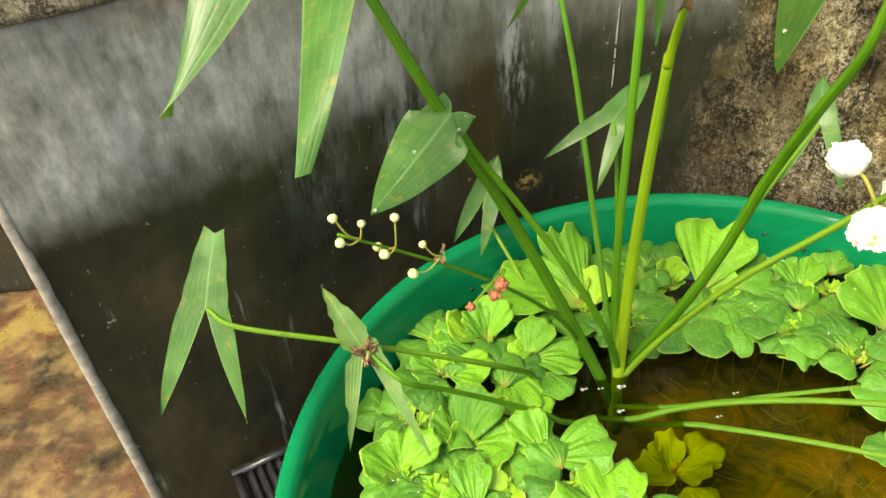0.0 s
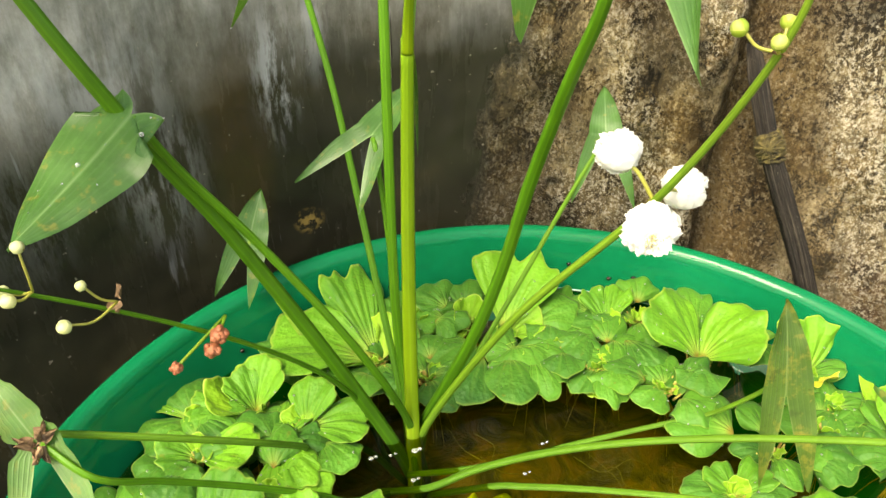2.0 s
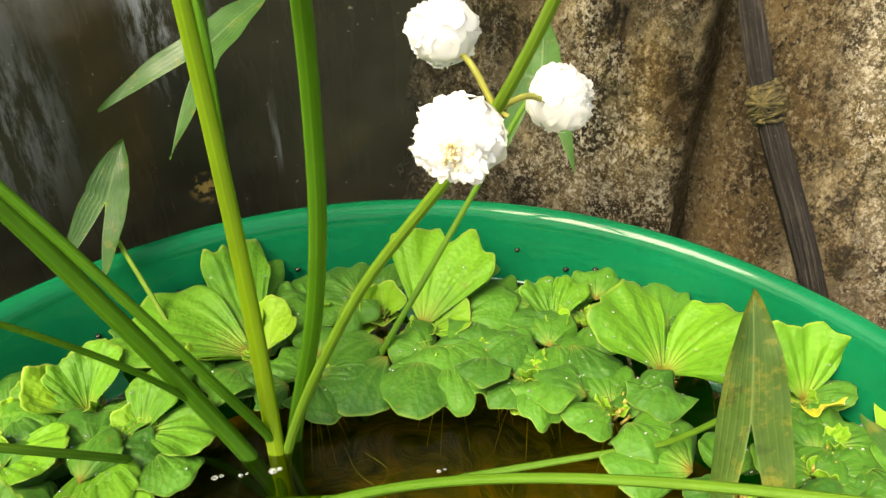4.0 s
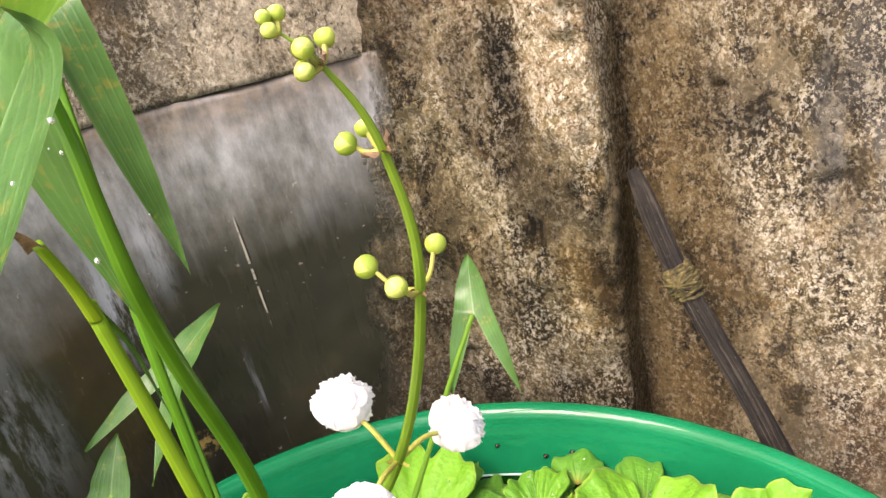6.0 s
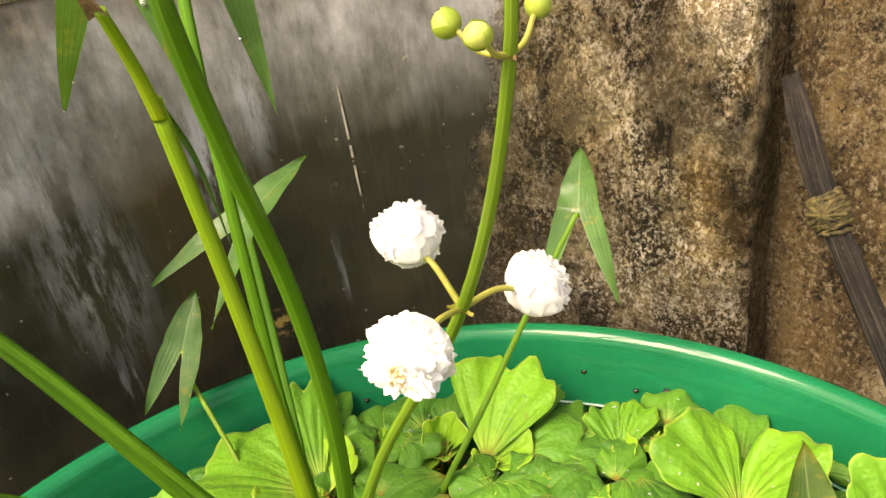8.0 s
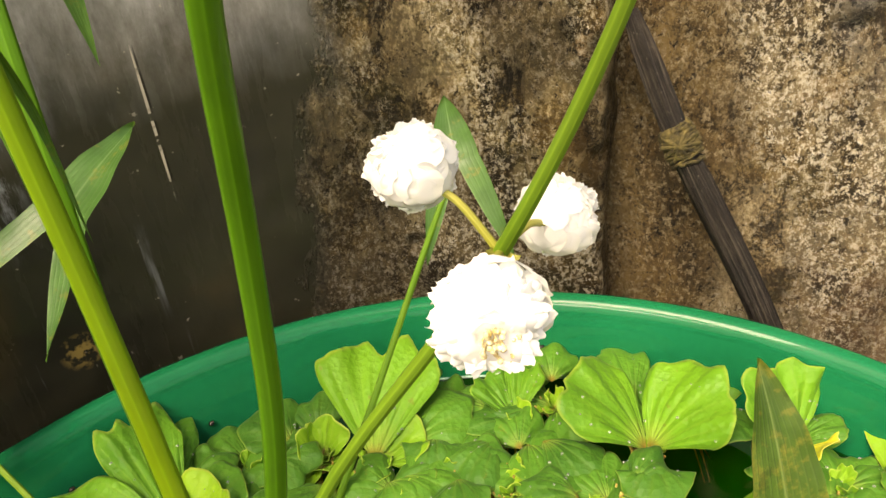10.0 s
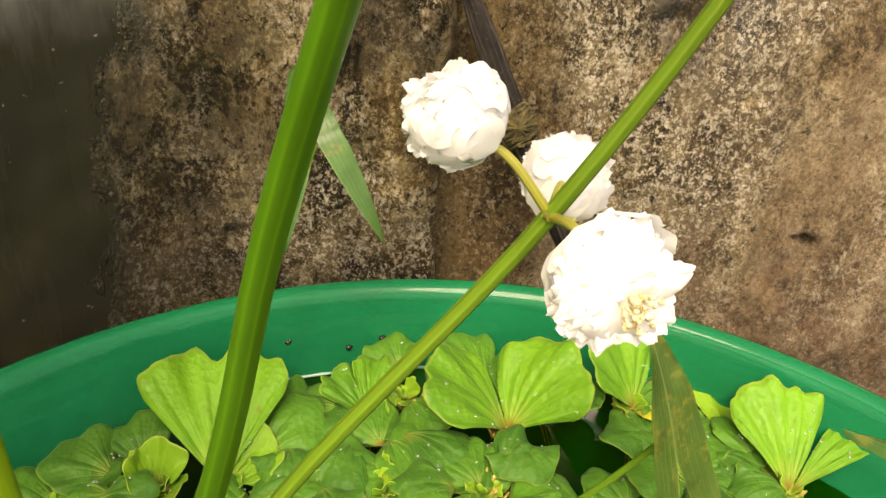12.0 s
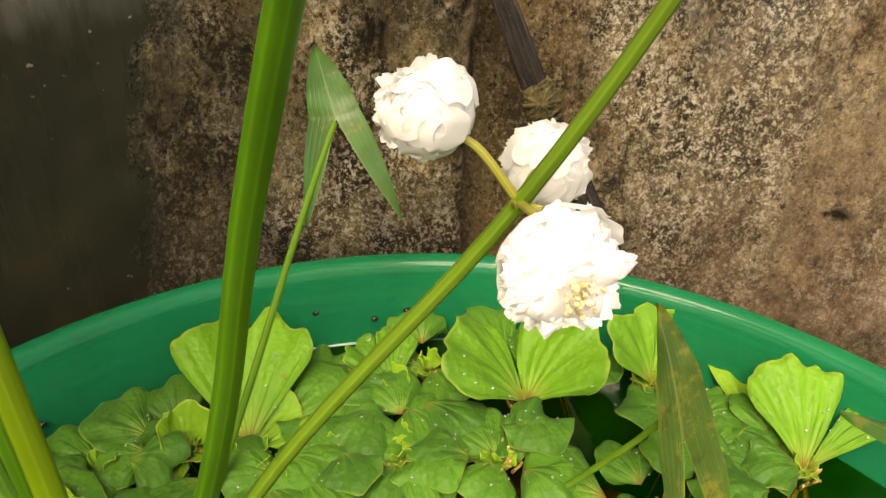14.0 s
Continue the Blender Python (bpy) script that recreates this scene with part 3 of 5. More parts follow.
# ---- walls and ground ----
def slab(plan, z0, z1, nu, nv, thick, rough, ragged=None, top_edge=0.0, seed=0.0):
    """A standing wall along a plan line: a rough face towards the tub, a back, and closed edges."""
    line = spline([(x, y, 0) for x, y in plan], nu)
    norm = []
    for k in range(nu + 1):
        d = (line[min(k + 1, nu)] - line[max(k - 1, 0)]).normalized()
        norm.append(Vector((-d.y, d.x, 0)))

    def face(a, b):
        i = round(a * nu)
        z = z0 + (z1 - z0) * b
        p = line[i].copy()
        if ragged:
            lead = ragged(z)
            p = line[i] + (line[min(i + 1, nu)] - line[max(i - 1, 0)]).normalized() * lead * (1 - a) ** 6
        p.z = z + (top_edge * noise.noise(Vector((p.x * 14, seed, 3))) if 0 < top_edge and (b == 1) else 0)
        q = p + Vector((seed, 0, 0))
        h = 0.55 * noise.noise(q * 7) + 0.3 * noise.noise(q * 24) + 0.22 * noise.noise(q * 70)
        return p + norm[i] * rough * h

    def back(a, b):
        i = round(a * nu)
        p = line[i] + norm[i] * thick
        return Vector((p.x, p.y, z0 + (z1 - z0) * b))

    F = grid(face, nu, nv)
    B = grid(back, nu, 1)
    v, f, uv = F[0] + B[0], [q[::-1] for q in F[1]], F[2] + B[2]
    o, w = len(F[0]), nu + 1
    f += [tuple(i + o for i in q) for q in B[1]]
    for i in range(nu):
        f.append((i, i + 1, o + i + 1, o + i))
        t = nv * w + i
        f.append((t + 1, t, o + w + i, o + w + i + 1))
    f.append((*[j * w for j in range(nv + 1)], o + w, o))
    f.append((*[j * w + nu for j in range(nv, -1, -1)], o + nu, o + w + nu))
    return v, f, uv


ground = part("ground", grid(lambda a, b: ((a - 0.5) ** 3 * 320 - 0.5, (b - 0.5) ** 3 * 320 + 0.3, 0.012 * noise.noise(Vector(((a - 0.5) ** 3 * 320, (b - 0.5) ** 3 * 320, 0)) * 9) - 0.012), 120, 120), M_GROUND)
tagged(ground, "wet brown ground covered with algae and mud", "ground", kind="structure")

LEFT_PLAN = [(-0.563, 0.110), (-0.49, 0.155), (-0.38, 0.237), (-0.26, 0.315), (-0.15, 0.366), (-0.05, 0.388), (0.07, 0.396)]
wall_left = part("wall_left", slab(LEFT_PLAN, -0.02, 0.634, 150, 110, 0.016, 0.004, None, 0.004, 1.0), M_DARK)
tagged(wall_left, "dark wet curved plaster wall with grey lime runs", "wall", kind="structure")
edge = part("trim", tube([(-0.5655, 0.113, -0.02), (-0.566, 0.1135, 0.3), (-0.5655, 0.113, 0.634)], 0.0066, 0.0066, 40, 10, 0.0, 0.12), M_EDGE)
tagged(edge, "pale worn cement edge at the end of the dark wall", "trim", kind="structure")
UP_PLAN = [(x + 0.0005, y - 0.0028) for x, y in LEFT_PLAN]
wall_upper = part("wall_upper", slab(UP_PLAN, 0.6352, 0.95, 150, 60, 0.03, 0.006, None, 0.0, 4.0), M_UPPER)
tagged(wall_upper, "brown and grey rough plaster above the crack", "wall", kind="structure")


MID_PLAN = [(0.046, 0.4035), (0.085, 0.3885), (0.115, 0.374), (0.145, 0.356), (0.172, 0.335), (0.195, 0.318), (0.212, 0.314), (0.224, 0.330), (0.240, 0.352)]
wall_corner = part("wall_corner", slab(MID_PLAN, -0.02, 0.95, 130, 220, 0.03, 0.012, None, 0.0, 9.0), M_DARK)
tagged(wall_corner, "mossy brown plastered wall corner with crumbling mortar", "wall", kind="structure")
RIGHT_PLAN = [(0.236, 0.359), (0.30, 0.295), (0.40, 0.195), (0.52, 0.075), (0.80, -0.205)]
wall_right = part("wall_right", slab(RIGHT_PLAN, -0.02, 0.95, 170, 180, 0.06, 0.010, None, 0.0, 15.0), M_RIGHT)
tagged(wall_right, "weathered tan plastered wall with dark stains", "wall", kind="structure")
# an unlit wall: the dark material carries its shade
wall_far = part("wall_far", slab([(-2.4, 0.42), (-1.6, 0.52), (-1.03, 0.57), (-0.5, 0.62), (-0.3, 0.64)], -0.02, 1.0, 60, 40, 0.08, 0.02, None, 0.0, 21.0), M_DARK)
tagged(wall_far, "unlit wall behind the end of the plaster wall, its shade in the dark colour", "wall", kind="structure")

def hollow(ob, c, r, depth, inward):
    """Pushes a small ragged hole into a wall."""
    for v in ob.data.vertices:
        d = ((v.co.x - c[0]) ** 2 + (v.co.y - c[1]) ** 2 + ((v.co.z - c[2]) * 1.5) ** 2) ** 0.5 / r
        d += 0.4 * noise.noise(v.co * 90)
        if d < 1 and (v.co - Vector(c)).dot(Vector(inward)) < 0.02:
            v.co += Vector(inward) * depth * min(1, 1.6 * (1 - d))


def crumble(ob, x0, x1, z0, amount):
    """Lumps of mortar standing out of a wall."""
    for v in ob.data.vertices:
        if x0 < v.co.x < x1 and v.co.z > z0 and v.co.y < 0.40:
            k = math.sin(math.pi * (v.co.x - x0) / (x1 - x0)) * min(1.0, (v.co.z - z0) / 0.05)
            lump = max(0.0, noise.noise(v.co * 55) + 0.25) + 0.5 * noise.noise(v.co * 120)
            v.co += Vector((-0.55, -0.83, 0)) * amount * k * lump


crumble(wall_corner, 0.178, 0.226, 0.47, 0.011)
hollow(wall_right, (0.440, 0.155, 0.356), 0.013, 0.016, (0.7, 0.7, 0))
hollow(wall_right, (0.345, 0.25, 0.508), 0.014, 0.010, (0.7, 0.7, 0))
hollow(wall_right, (0.294, 0.30, 0.575), 0.012, 0.010, (0.7, 0.7, 0))
hollow(wall_corner, (0.092, 0.380, 0.356), 0.012, 0.012, (0.3, 0.95, 0))
hollow(wall_corner, (0.215, 0.314, 0.43), 0.014, 0.012, (0.6, 0.8, 0))

# ---- the tub ----
WATER = 0.285
TUB_X, TUB_Y = -0.004, -0.006


def lathe(profile, seg=128):
    n = len(profile) - 1

    def place(a, b):
        r, z = profile[round(b * n)]
        return Vector((TUB_X + r * math.cos(2 * math.pi * a), TUB_Y + r * math.sin(2 * math.pi * a), z))

    return grid(place, seg, n, True)


tub = thing("tub", (0, 0, 0), label="round green plastic tub with a rolled rim, full of water", category="tub")
lip = [(0.342 + 0.0085 * math.cos(radians(a)), 0.3355 + 0.0085 * math.sin(radians(a))) for a in range(-60, 151, 15)]
wall_out = [(0.0, 0.0), (0.235, 0.0), (0.248, 0.004), (0.255, 0.014), (0.29, 0.16), (0.333, 0.305), (0.3345, 0.319), (0.3385, 0.325)]
wall_in = [(0.3325, 0.332), (0.3285, 0.319), (0.3265, 0.305), (0.3215, WATER), (0.284, 0.16), (0.25, 0.02), (0.24, 0.008), (0.0, 0.007)]
part("body", lathe(wall_out), M_TUB, tub)
part("inner_wall", lathe(wall_in[::-1]), M_TUB, tub)
part("rim", lathe([wall_out[-1]] + lip + [(0.3335, 0.3385), wall_in[0]]), M_TUB, tub)
# painted glint: a pale ring for light caught where water meets the tub
line = [(TUB_X + 0.3206 * math.cos(radians(a)), TUB_Y + 0.3206 * math.sin(radians(a)), WATER + 0.0014) for a in range(34, 118, 2)]
part("lime_line", tube(line, 0.0011, 0.0008, 60, 6), M_GLINT, tub, "thin pale line painted for the glint at the water's edge")
mud = part("mud", lathe([(0.0, 0.205), (0.06, 0.208), (0.12, 0.2), (0.18, 0.207), (0.24, 0.2), (0.2925, 0.196)], 64), M_MUD)
tagged(mud, "brown silt on the bottom of the tub", "mud", kind="stuff")
water = part("water", lathe([(0.0, WATER), (0.1, WATER), (0.2, WATER), (0.3, WATER), (0.318, WATER), (0.3213, WATER + 0.0012)], 96), M_WATER)
tagged(water, "still brown pond water in the green tub", "water", kind="structure")


# ---- water lettuce ----
LEAF_KINDS = {
    # droop along the leaf, cross cup, bluntness of the outline, pleat depth, ruffle, breadth
    "fan": (24, 0.09, 0.15, 0.00060, 0.85, 0.92),
    "notched": (14, 0.05, 0.13, 0.00080, 1.1, 0.95),
    "flat": (40, -0.18, 0.34, 0.00050, 1.05, 1.02),
    "drape": (52, -0.20, 0.26, 0.00055, 1.5, 1.10),
    "young": (-10, 0.22, 0.30, 0.00035, 1.4, 1.10),
}


def lettuce_leaf(c, az, length, width, tilt, kind, rnd):
    """A thick pleated fan of a leaf with a ruffled edge, which rises from the rosette's heart and bends over."""
    droop, cup, blunt, pleat, ruffle, breadth = LEAF_KINDS["young" if kind == "yellow" else kind]
    droop += rnd.uniform(-5, 5)
    cup += rnd.uniform(-0.05, 0.05)
    ca, sa = math.cos(radians(az)), math.sin(radians(az))
    ph, ph2, ph3 = rnd.uniform(0, 6.28), rnd.uniform(0, 6.28), rnd.uniform(0, 6.28)
    skew, lobes, ribs = rnd.uniform(-0.10, 0.10), rnd.uniform(2.6, 4.4), rnd.choice((5, 6, 6, 7))
    notch = rnd.uniform(0.10, 0.17) if kind == "notched" else rnd.choice((0.0, 0.0, 0.05))
    pleat *= min(1.0, width / 0.055)
    lean = rnd.uniform(-0.08, 0.08)
    opening = radians(min(100.0, max(16.0, (28 + 95 * blunt) * width * breadth / length)))
    width = min(width * breadth, 1.5 * length)
    nu, nv = 44, 16
    # the midrib, bent evenly from its base to its tip
    spine, x, z = [(0.0, 0.0, 0.0)], 0.0, 0.0
    for k in range(nv):
        an = radians(tilt + droop * (1 - 2 * (k + 0.5) / nv))
        x, z = x + math.cos(an) / nv, z + math.sin(an) / nv
        spine.append((x, z, an))
    fit = 1.0 / math.hypot(x, z)

    def place(a, b, under=0.0):
        u = math.sin(math.pi / 2 * (2 * a - 1) * 0.985)
        turn = u * opening * 0.97
        reach = math.cos(math.pi / 2 * turn / opening) ** blunt - notch * math.exp(-((u - 2 * skew) / 0.20) ** 2)
        wave = 0.030 * ruffle * math.sin(lobes * 1.7 * u + ph) + 0.030 * ruffle * math.sin(lobes * 3.1 * u + ph2) + 0.020 * math.sin(15 * u + ph3) + 0.008 * math.sin(27 * u + ph)
        reach *= 1 + wave * b ** 3
        s = 0.04 + 0.96 * b * reach * math.cos(turn)
        y = length * b * reach * math.sin(turn) + skew * length * s * 0.5
        q = min(max(s, 0.0), 1.08) * nv
        i = min(int(q), nv - 1)
        sx = spine[i][0] + (spine[i + 1][0] - spine[i][0]) * (q - i)
        sz = spine[i][1] + (spine[i + 1][1] - spine[i][1]) * (q - i)
        an = spine[i + 1][2]
        h = cup * width * u * u * b - 0.07 * width * abs(u) ** 4 * b ** 4 * (1.0 if cup < 0.2 else 0.2)
        h += pleat * math.cos(ribs * math.pi * u + 0.4 * ph3) * min(1.0, 2.2 * b) * (1 - 0.5 * b ** 3)
        h += width * ruffle * (0.050 * math.sin(3.1 * u + ph2) * b ** 2.0 + 0.040 * math.sin(lobes * 2.3 * u + ph) * b ** 5 + 0.012 * math.sin(17 * u + ph3) * b ** 6)
        h += lean * width * u * b + 0.0009 * math.sin(9 * u + 8 * b + ph) * b
        h -= under * (0.0016 * (1 - 0.75 * b * b) * (1 - 0.6 * u * u))
        X = length * fit * sx - h * math.sin(an)
        Z = length * fit * sz + h * math.cos(an)
        return Vector((c[0] + X * ca - y * sa, c[1] + X * sa + y * ca, max(c[2] + Z, WATER + 0.0016 - 0.0012 * under)))

    top = grid(place, nu, nv)
    low = grid(lambda a, b: place(a, b, 1.0), nu, nv)
    v, f, uv = top[0] + low[0], list(top[1]), top[2] + low[2]
    o, w = len(top[0]), nu + 1
    f += [tuple(i + o for i in q[::-1]) for q in low[1]]
    ring = list(range(w)) + [j * w + nu for j in range(1, nv + 1)] + [nv * w + i for i in range(nu - 1, -1, -1)] + [j * w for j in range(nv - 1, 0, -1)]
    f += [(p, p + o, q + o, q) for p, q in zip(ring, ring[1:] + ring[:1])]
    return v, f, uv


def heart_roots(c, rnd):
    """Short brown scales in the heart of a rosette, with roots that hang into the water."""
    out = []
    for k in range(16):
        a = rnd.uniform(0, 6.28)
        d = Vector((math.cos(a), math.sin(a), 0))
        p = Vector(c) + d * rnd.uniform(0.0, 0.009)
        out.append(tube([p - Vector((0, 0, 0.004)), p + d * 0.004 + Vector((0, 0, 0.004)), p + d * 0.005 + Vector((0, 0, rnd.uniform(0.003, 0.008)))], 0.0012, 0.0006, 4, 5))
    for k in range(9):
        a = rnd.uniform(0, 6.28)
        d = Vector((math.cos(a), math.sin(a), 0))
        p = Vector((c[0], c[1], WATER - 0.001)) + d * 0.004
        out.append(tube([p, p + d * 0.01 - Vector((0, 0, 0.02)), p + d * 0.018 - Vector((0, 0, rnd.uniform(0.035, 0.06)))], 0.0006, 0.0002, 5, 4))
    return merge(*out)


def lathe_at(c, profile, seg=20):
    """A small turned shape with an uneven edge about an upright axis."""
    n = len(profile) - 1

    def place(a, b):
        k = b * n
        i = min(int(k), n - 1)
        r = profile[i][0] + (profile[i + 1][0] - profile[i][0]) * (k - i)
        h = profile[i][1] + (profile[i + 1][1] - profile[i][1]) * (k - i)
        an = 2 * math.pi * a
        h *= 1 + 0.12 * math.sin(2 * an + 0.5)
        return Vector((c[0] + r * math.cos(an) * 0.8, c[1] + r * math.sin(an), c[2] + h))

    return grid(place, seg, n)


def lettuce(x, y, leaves, label, seed=1, mat=None, z=WATER + 0.008):
    rnd = random.Random(seed)
    ob = thing("water_lettuce", (x, y, z), label=label, category="water plant", group="water lettuce in the tub")
    part("heart", heart_roots((x, y, z), rnd), M_ROOT, ob)
    beads = []
    tiny = [(rnd.uniform(0, 360), rnd.uniform(0.010, 0.017), rnd.uniform(0.009, 0.014), rnd.uniform(30, 70), "young") for _ in range(3)] if mat is None else []
    for az, length, width, tilt, kind in list(leaves) + tiny:
        stem = 0.34 * length if kind in ("flat", "drape") and length > 0.045 else 0.0
        root = (x + stem * math.cos(radians(az)), y + stem * math.sin(radians(az)), z + (rnd.uniform(0.0, 0.008) if stem else 0.0))
        sheet = lettuce_leaf(root, az, length - stem, width, tilt, kind, rnd)
        if mat is None and length > 0.03:
            for _ in range(6):
                beads.append(ball(rnd.choice(sheet[0][260:650]) + Vector((0, 0, 0.0004)), rnd.choice((0.0004, 0.0005, 0.0007, 0.0010)), (1, 1, 0.6), 8, 5))
        part("leaf", sheet, mat or (M_YELLOW if kind == "yellow" else M_LETY if kind == "young" else M_LETD if kind in ("flat", "drape") else M_LET), ob)
    if beads:
        tagged(part("water_bead", merge(*beads), M_DROP, ob), kind="stuff")
    return ob


L_OPEN = "light green water lettuce rosette floating on the water"
lettuce(0.013, 0.232, [(66, 0.087, 0.088, 37, "notched"), (13, 0.074, 0.054, 13, "flat"), (46, 0.086, 0.023, 17, "flat"), (13, 0.041, 0.033, 24, "young"), (-76, 0.051, 0.07, -1, "drape"), (-94, 0.082, 0.061, -1, "flat"), (-160, 0.076, 0.053, 2, "flat"), (-133, 0.094, 0.061, -1, "flat"), (-120, 0.023, 0.025, 18, "young"), (-55, 0.061, 0.043, -1, "flat")], "water lettuce with one tall upright notched leaf", 31)
lettuce(-0.018, 0.251, [(129, 0.027, 0.026, 70, "young"), (33, 0.03, 0.028, 57, "young"), (-151, 0.027, 0.027, 11, "young"), (-118, 0.012, 0.022, 37, "young"), (-50, 0.022, 0.022, 29, "young"), (82, 0.052, 0.033, 24, "flat"), (130, 0.062, 0.047, 14, "flat"), (164, 0.053, 0.047, 3, "flat")], "small pale young water lettuce", 32)
lettuce(0.109, 0.232, [(104, 0.041, 0.04, 31, "fan"), (51, 0.044, 0.03, 29, "fan"), (44, 0.07, 0.018, 6, "flat"), (161, 0.037, 0.038, 11, "flat"), (-145, 0.064, 0.047, -1, "drape"), (-93, 0.059, 0.038, 3, "flat"), (-72, 0.07, 0.044, -2, "flat"), (132, 0.051, 0.035, 1, "flat"), (29, 0.018, 0.019, 56, "young")], L_OPEN, 33)
lettuce(0.083, 0.182, [(-134, 0.036, 0.026, -2, "flat"), (-78, 0.044, 0.031, -1, "flat"), (-47, 0.02, 0.018, 20, "young"), (-25, 0.033, 0.027, 9, "flat"), (-104, 0.032, 0.018, -4, "young")], "small water lettuce in front of the larger rosettes", 34)
big_rosette = lettuce(0.173, 0.177, [(132, 0.070, 0.078, 38, "fan"), (76, 0.087, 0.032, 11, "flat"), (4, 0.066, 0.080, 44, "fan"), (-112, 0.046, 0.074, 2, "drape"), (-140, 0.043, 0.028, -4, "flat"), (-164, 0.057, 0.031, -3, "flat"), (58, 0.056, 0.018, 15, "flat")], "large water lettuce with two ribbed upright leaves and a brown heart", 35)
part("sheath", lathe_at((0.173, 0.177, WATER + 0.004), [(0.003, 0.0), (0.010, 0.002), (0.0105, 0.005), (0.0095, 0.009), (0.0088, 0.009), (0.0080, 0.004), (0.002, 0.001)]), M_SHEATH, big_rosette, "brown hollow sheath")
lettuce(0.255, 0.148, [(98, 0.056, 0.070, 60, "notched"), (-60, 0.030, 0.028, 40, "yellow"), (164, 0.015, 0.018, 27, "young"), (-133, 0.029, 0.032, -4, "drape"), (-56, 0.028, 0.019, -2, "flat"), (-8, 0.033, 0.023, 27, "flat")], "water lettuce with a small yellow young leaf", 36)
lettuce(-0.1, 0.212, [(108, 0.102, 0.053, 23, "notched"), (167, 0.098, 0.100, 11, "fan"), (153, 0.058, 0.061, 21, "young"), (75, 0.046, 0.045, 33, "young"), (62, 0.054, 0.073, 19, "flat"), (-127, 0.05, 0.073, -2, "drape"), (98, 0.105, 0.04, 4, "flat"), (-117, 0.037, 0.057, -3, "flat"), (-61, 0.034, 0.031, -3, "flat")], "water lettuce with wide leaves and bright inner ones", 37)
lettuce(-0.161, 0.146, [(73, 0.042, 0.046, 39, "fan"), (-10, 0.052, 0.053, 12, "fan"), (131, 0.023, 0.026, 41, "young"), (-54, 0.055, 0.040, 0, "flat"), (-158, 0.044, 0.048, 3, "flat"), (-118, 0.042, 0.038, -3, "drape")], "small bright green water lettuce with curly leaves", 38)
lettuce(-0.200, 0.166, [(68, 0.048, 0.050, 48, "fan"), (-9, 0.028, 0.032, 5, "flat"), (156, 0.048, 0.038, 31, "young"), (134, 0.041, 0.034, 48, "fan"), (180, 0.053, 0.048, 10, "fan"), (-125, 0.024, 0.038, 6, "drape")], L_OPEN, 39)
lettuce(-0.239, 0.127, [(-7, 0.048, 0.058, 21, "fan"), (177, 0.034, 0.040, 27, "fan"), (-157, 0.048, 0.042, 5, "flat"), (-107, 0.053, 0.044, 5, "drape"), (65, 0.021, 0.024, 67, "young"), (100, 0.046, 0.046, 8, "flat")], "small water lettuce with a bright fan leaf", 40)
lettuce(-0.216, 0.047, [(68, 0.056, 0.055, 48, "fan"), (151, 0.041, 0.041, 39, "fan"), (-15, 0.045, 0.068, 20, "fan"), (-95, 0.024, 0.058, 6, "drape"), (158, 0.027, 0.021, 61, "young"), (174, 0.049, 0.044, 7, "flat"), (110, 0.052, 0.050, 6, "flat")], "water lettuce with crowded curly leaves", 41)
lettuce(-0.149, 0.035, [(8, 0.056, 0.068, 18, "fan"), (130, 0.050, 0.040, 38, "fan"), (-132, 0.034, 0.056, 4, "drape"), (-29, 0.055, 0.042, 0, "flat"), (99, 0.012, 0.017, 37, "yellow")], "water lettuce with one broad pale leaf", 42)
lettuce(-0.267, 0.018, [(144, 0.040, 0.064, 38, "fan"), (50, 0.046, 0.044, 32, "fan"), (-158, 0.037, 0.034, 3, "flat"), (-13, 0.040, 0.046, 6, "fan"), (-92, 0.030, 0.050, 0, "drape")], "water lettuce against the tub wall with crumpled leaves", 43)
lettuce(0.186, 0.075, [(133, 0.081, 0.08, -2, "flat"), (-18, 0.061, 0.053, 1, "flat"), (78, 0.053, 0.039, -1, "flat"), (-76, 0.033, 0.029, 2, "flat"), (163, 0.03, 0.028, 2, "flat")], "flat dark water lettuce half under water", 44)
lettuce(0.142, 0.043, [(124, 0.028, 0.039, 24, "fan"), (21, 0.033, 0.033, 23, "fan"), (168, 0.04, 0.029, 4, "flat"), (-4, 0.041, 0.021, 4, "flat"), (58, 0.016, 0.018, 67, "young"), (67, 0.02, 0.019, 15, "flat")], L_OPEN, 45)
lettuce(0.277, 0.05, [(62, 0.068, 0.059, 41, "notched"), (70, 0.09, 0.018, 10, "young"), (139, 0.033, 0.041, 2, "drape"), (-5, 0.063, 0.018, 23, "fan"), (153, 0.04, 0.029, 10, "drape"), (85, 0.059, 0.021, 9, "flat")], "water lettuce with a tall notched leaf against the tub wall", 46)
for n, (x, y, turn) in enumerate(((0.062, 0.250, 20), (0.138, 0.236, 60), (0.212, 0.200, 10), (-0.060, 0.262, 45), (-0.158, 0.228, 80), (0.060, 0.215, 30), (0.238, 0.090, 15), (-0.060, 0.188, 70), (-0.268, 0.078, 35), (0.132, 0.150, 5), (0.030, 0.196, 55), (0.255, 0.110, 65), (0.100, 0.192, 25), (-0.112, 0.248, 15))):
    spread = [(turn + 72 * k + 13 * math.sin(5 * k + n), 0.042 + 0.008 * math.sin(3 * k + n), 0.040 + 0.006 * math.cos(2 * k + n), 4 + 4 * math.sin(k + 2 * n), "drape" if (k + n) % 2 else "flat") for k in range(5)]
    lettuce(x, y, spread, "small low water lettuce between the larger rosettes", 61 + n)
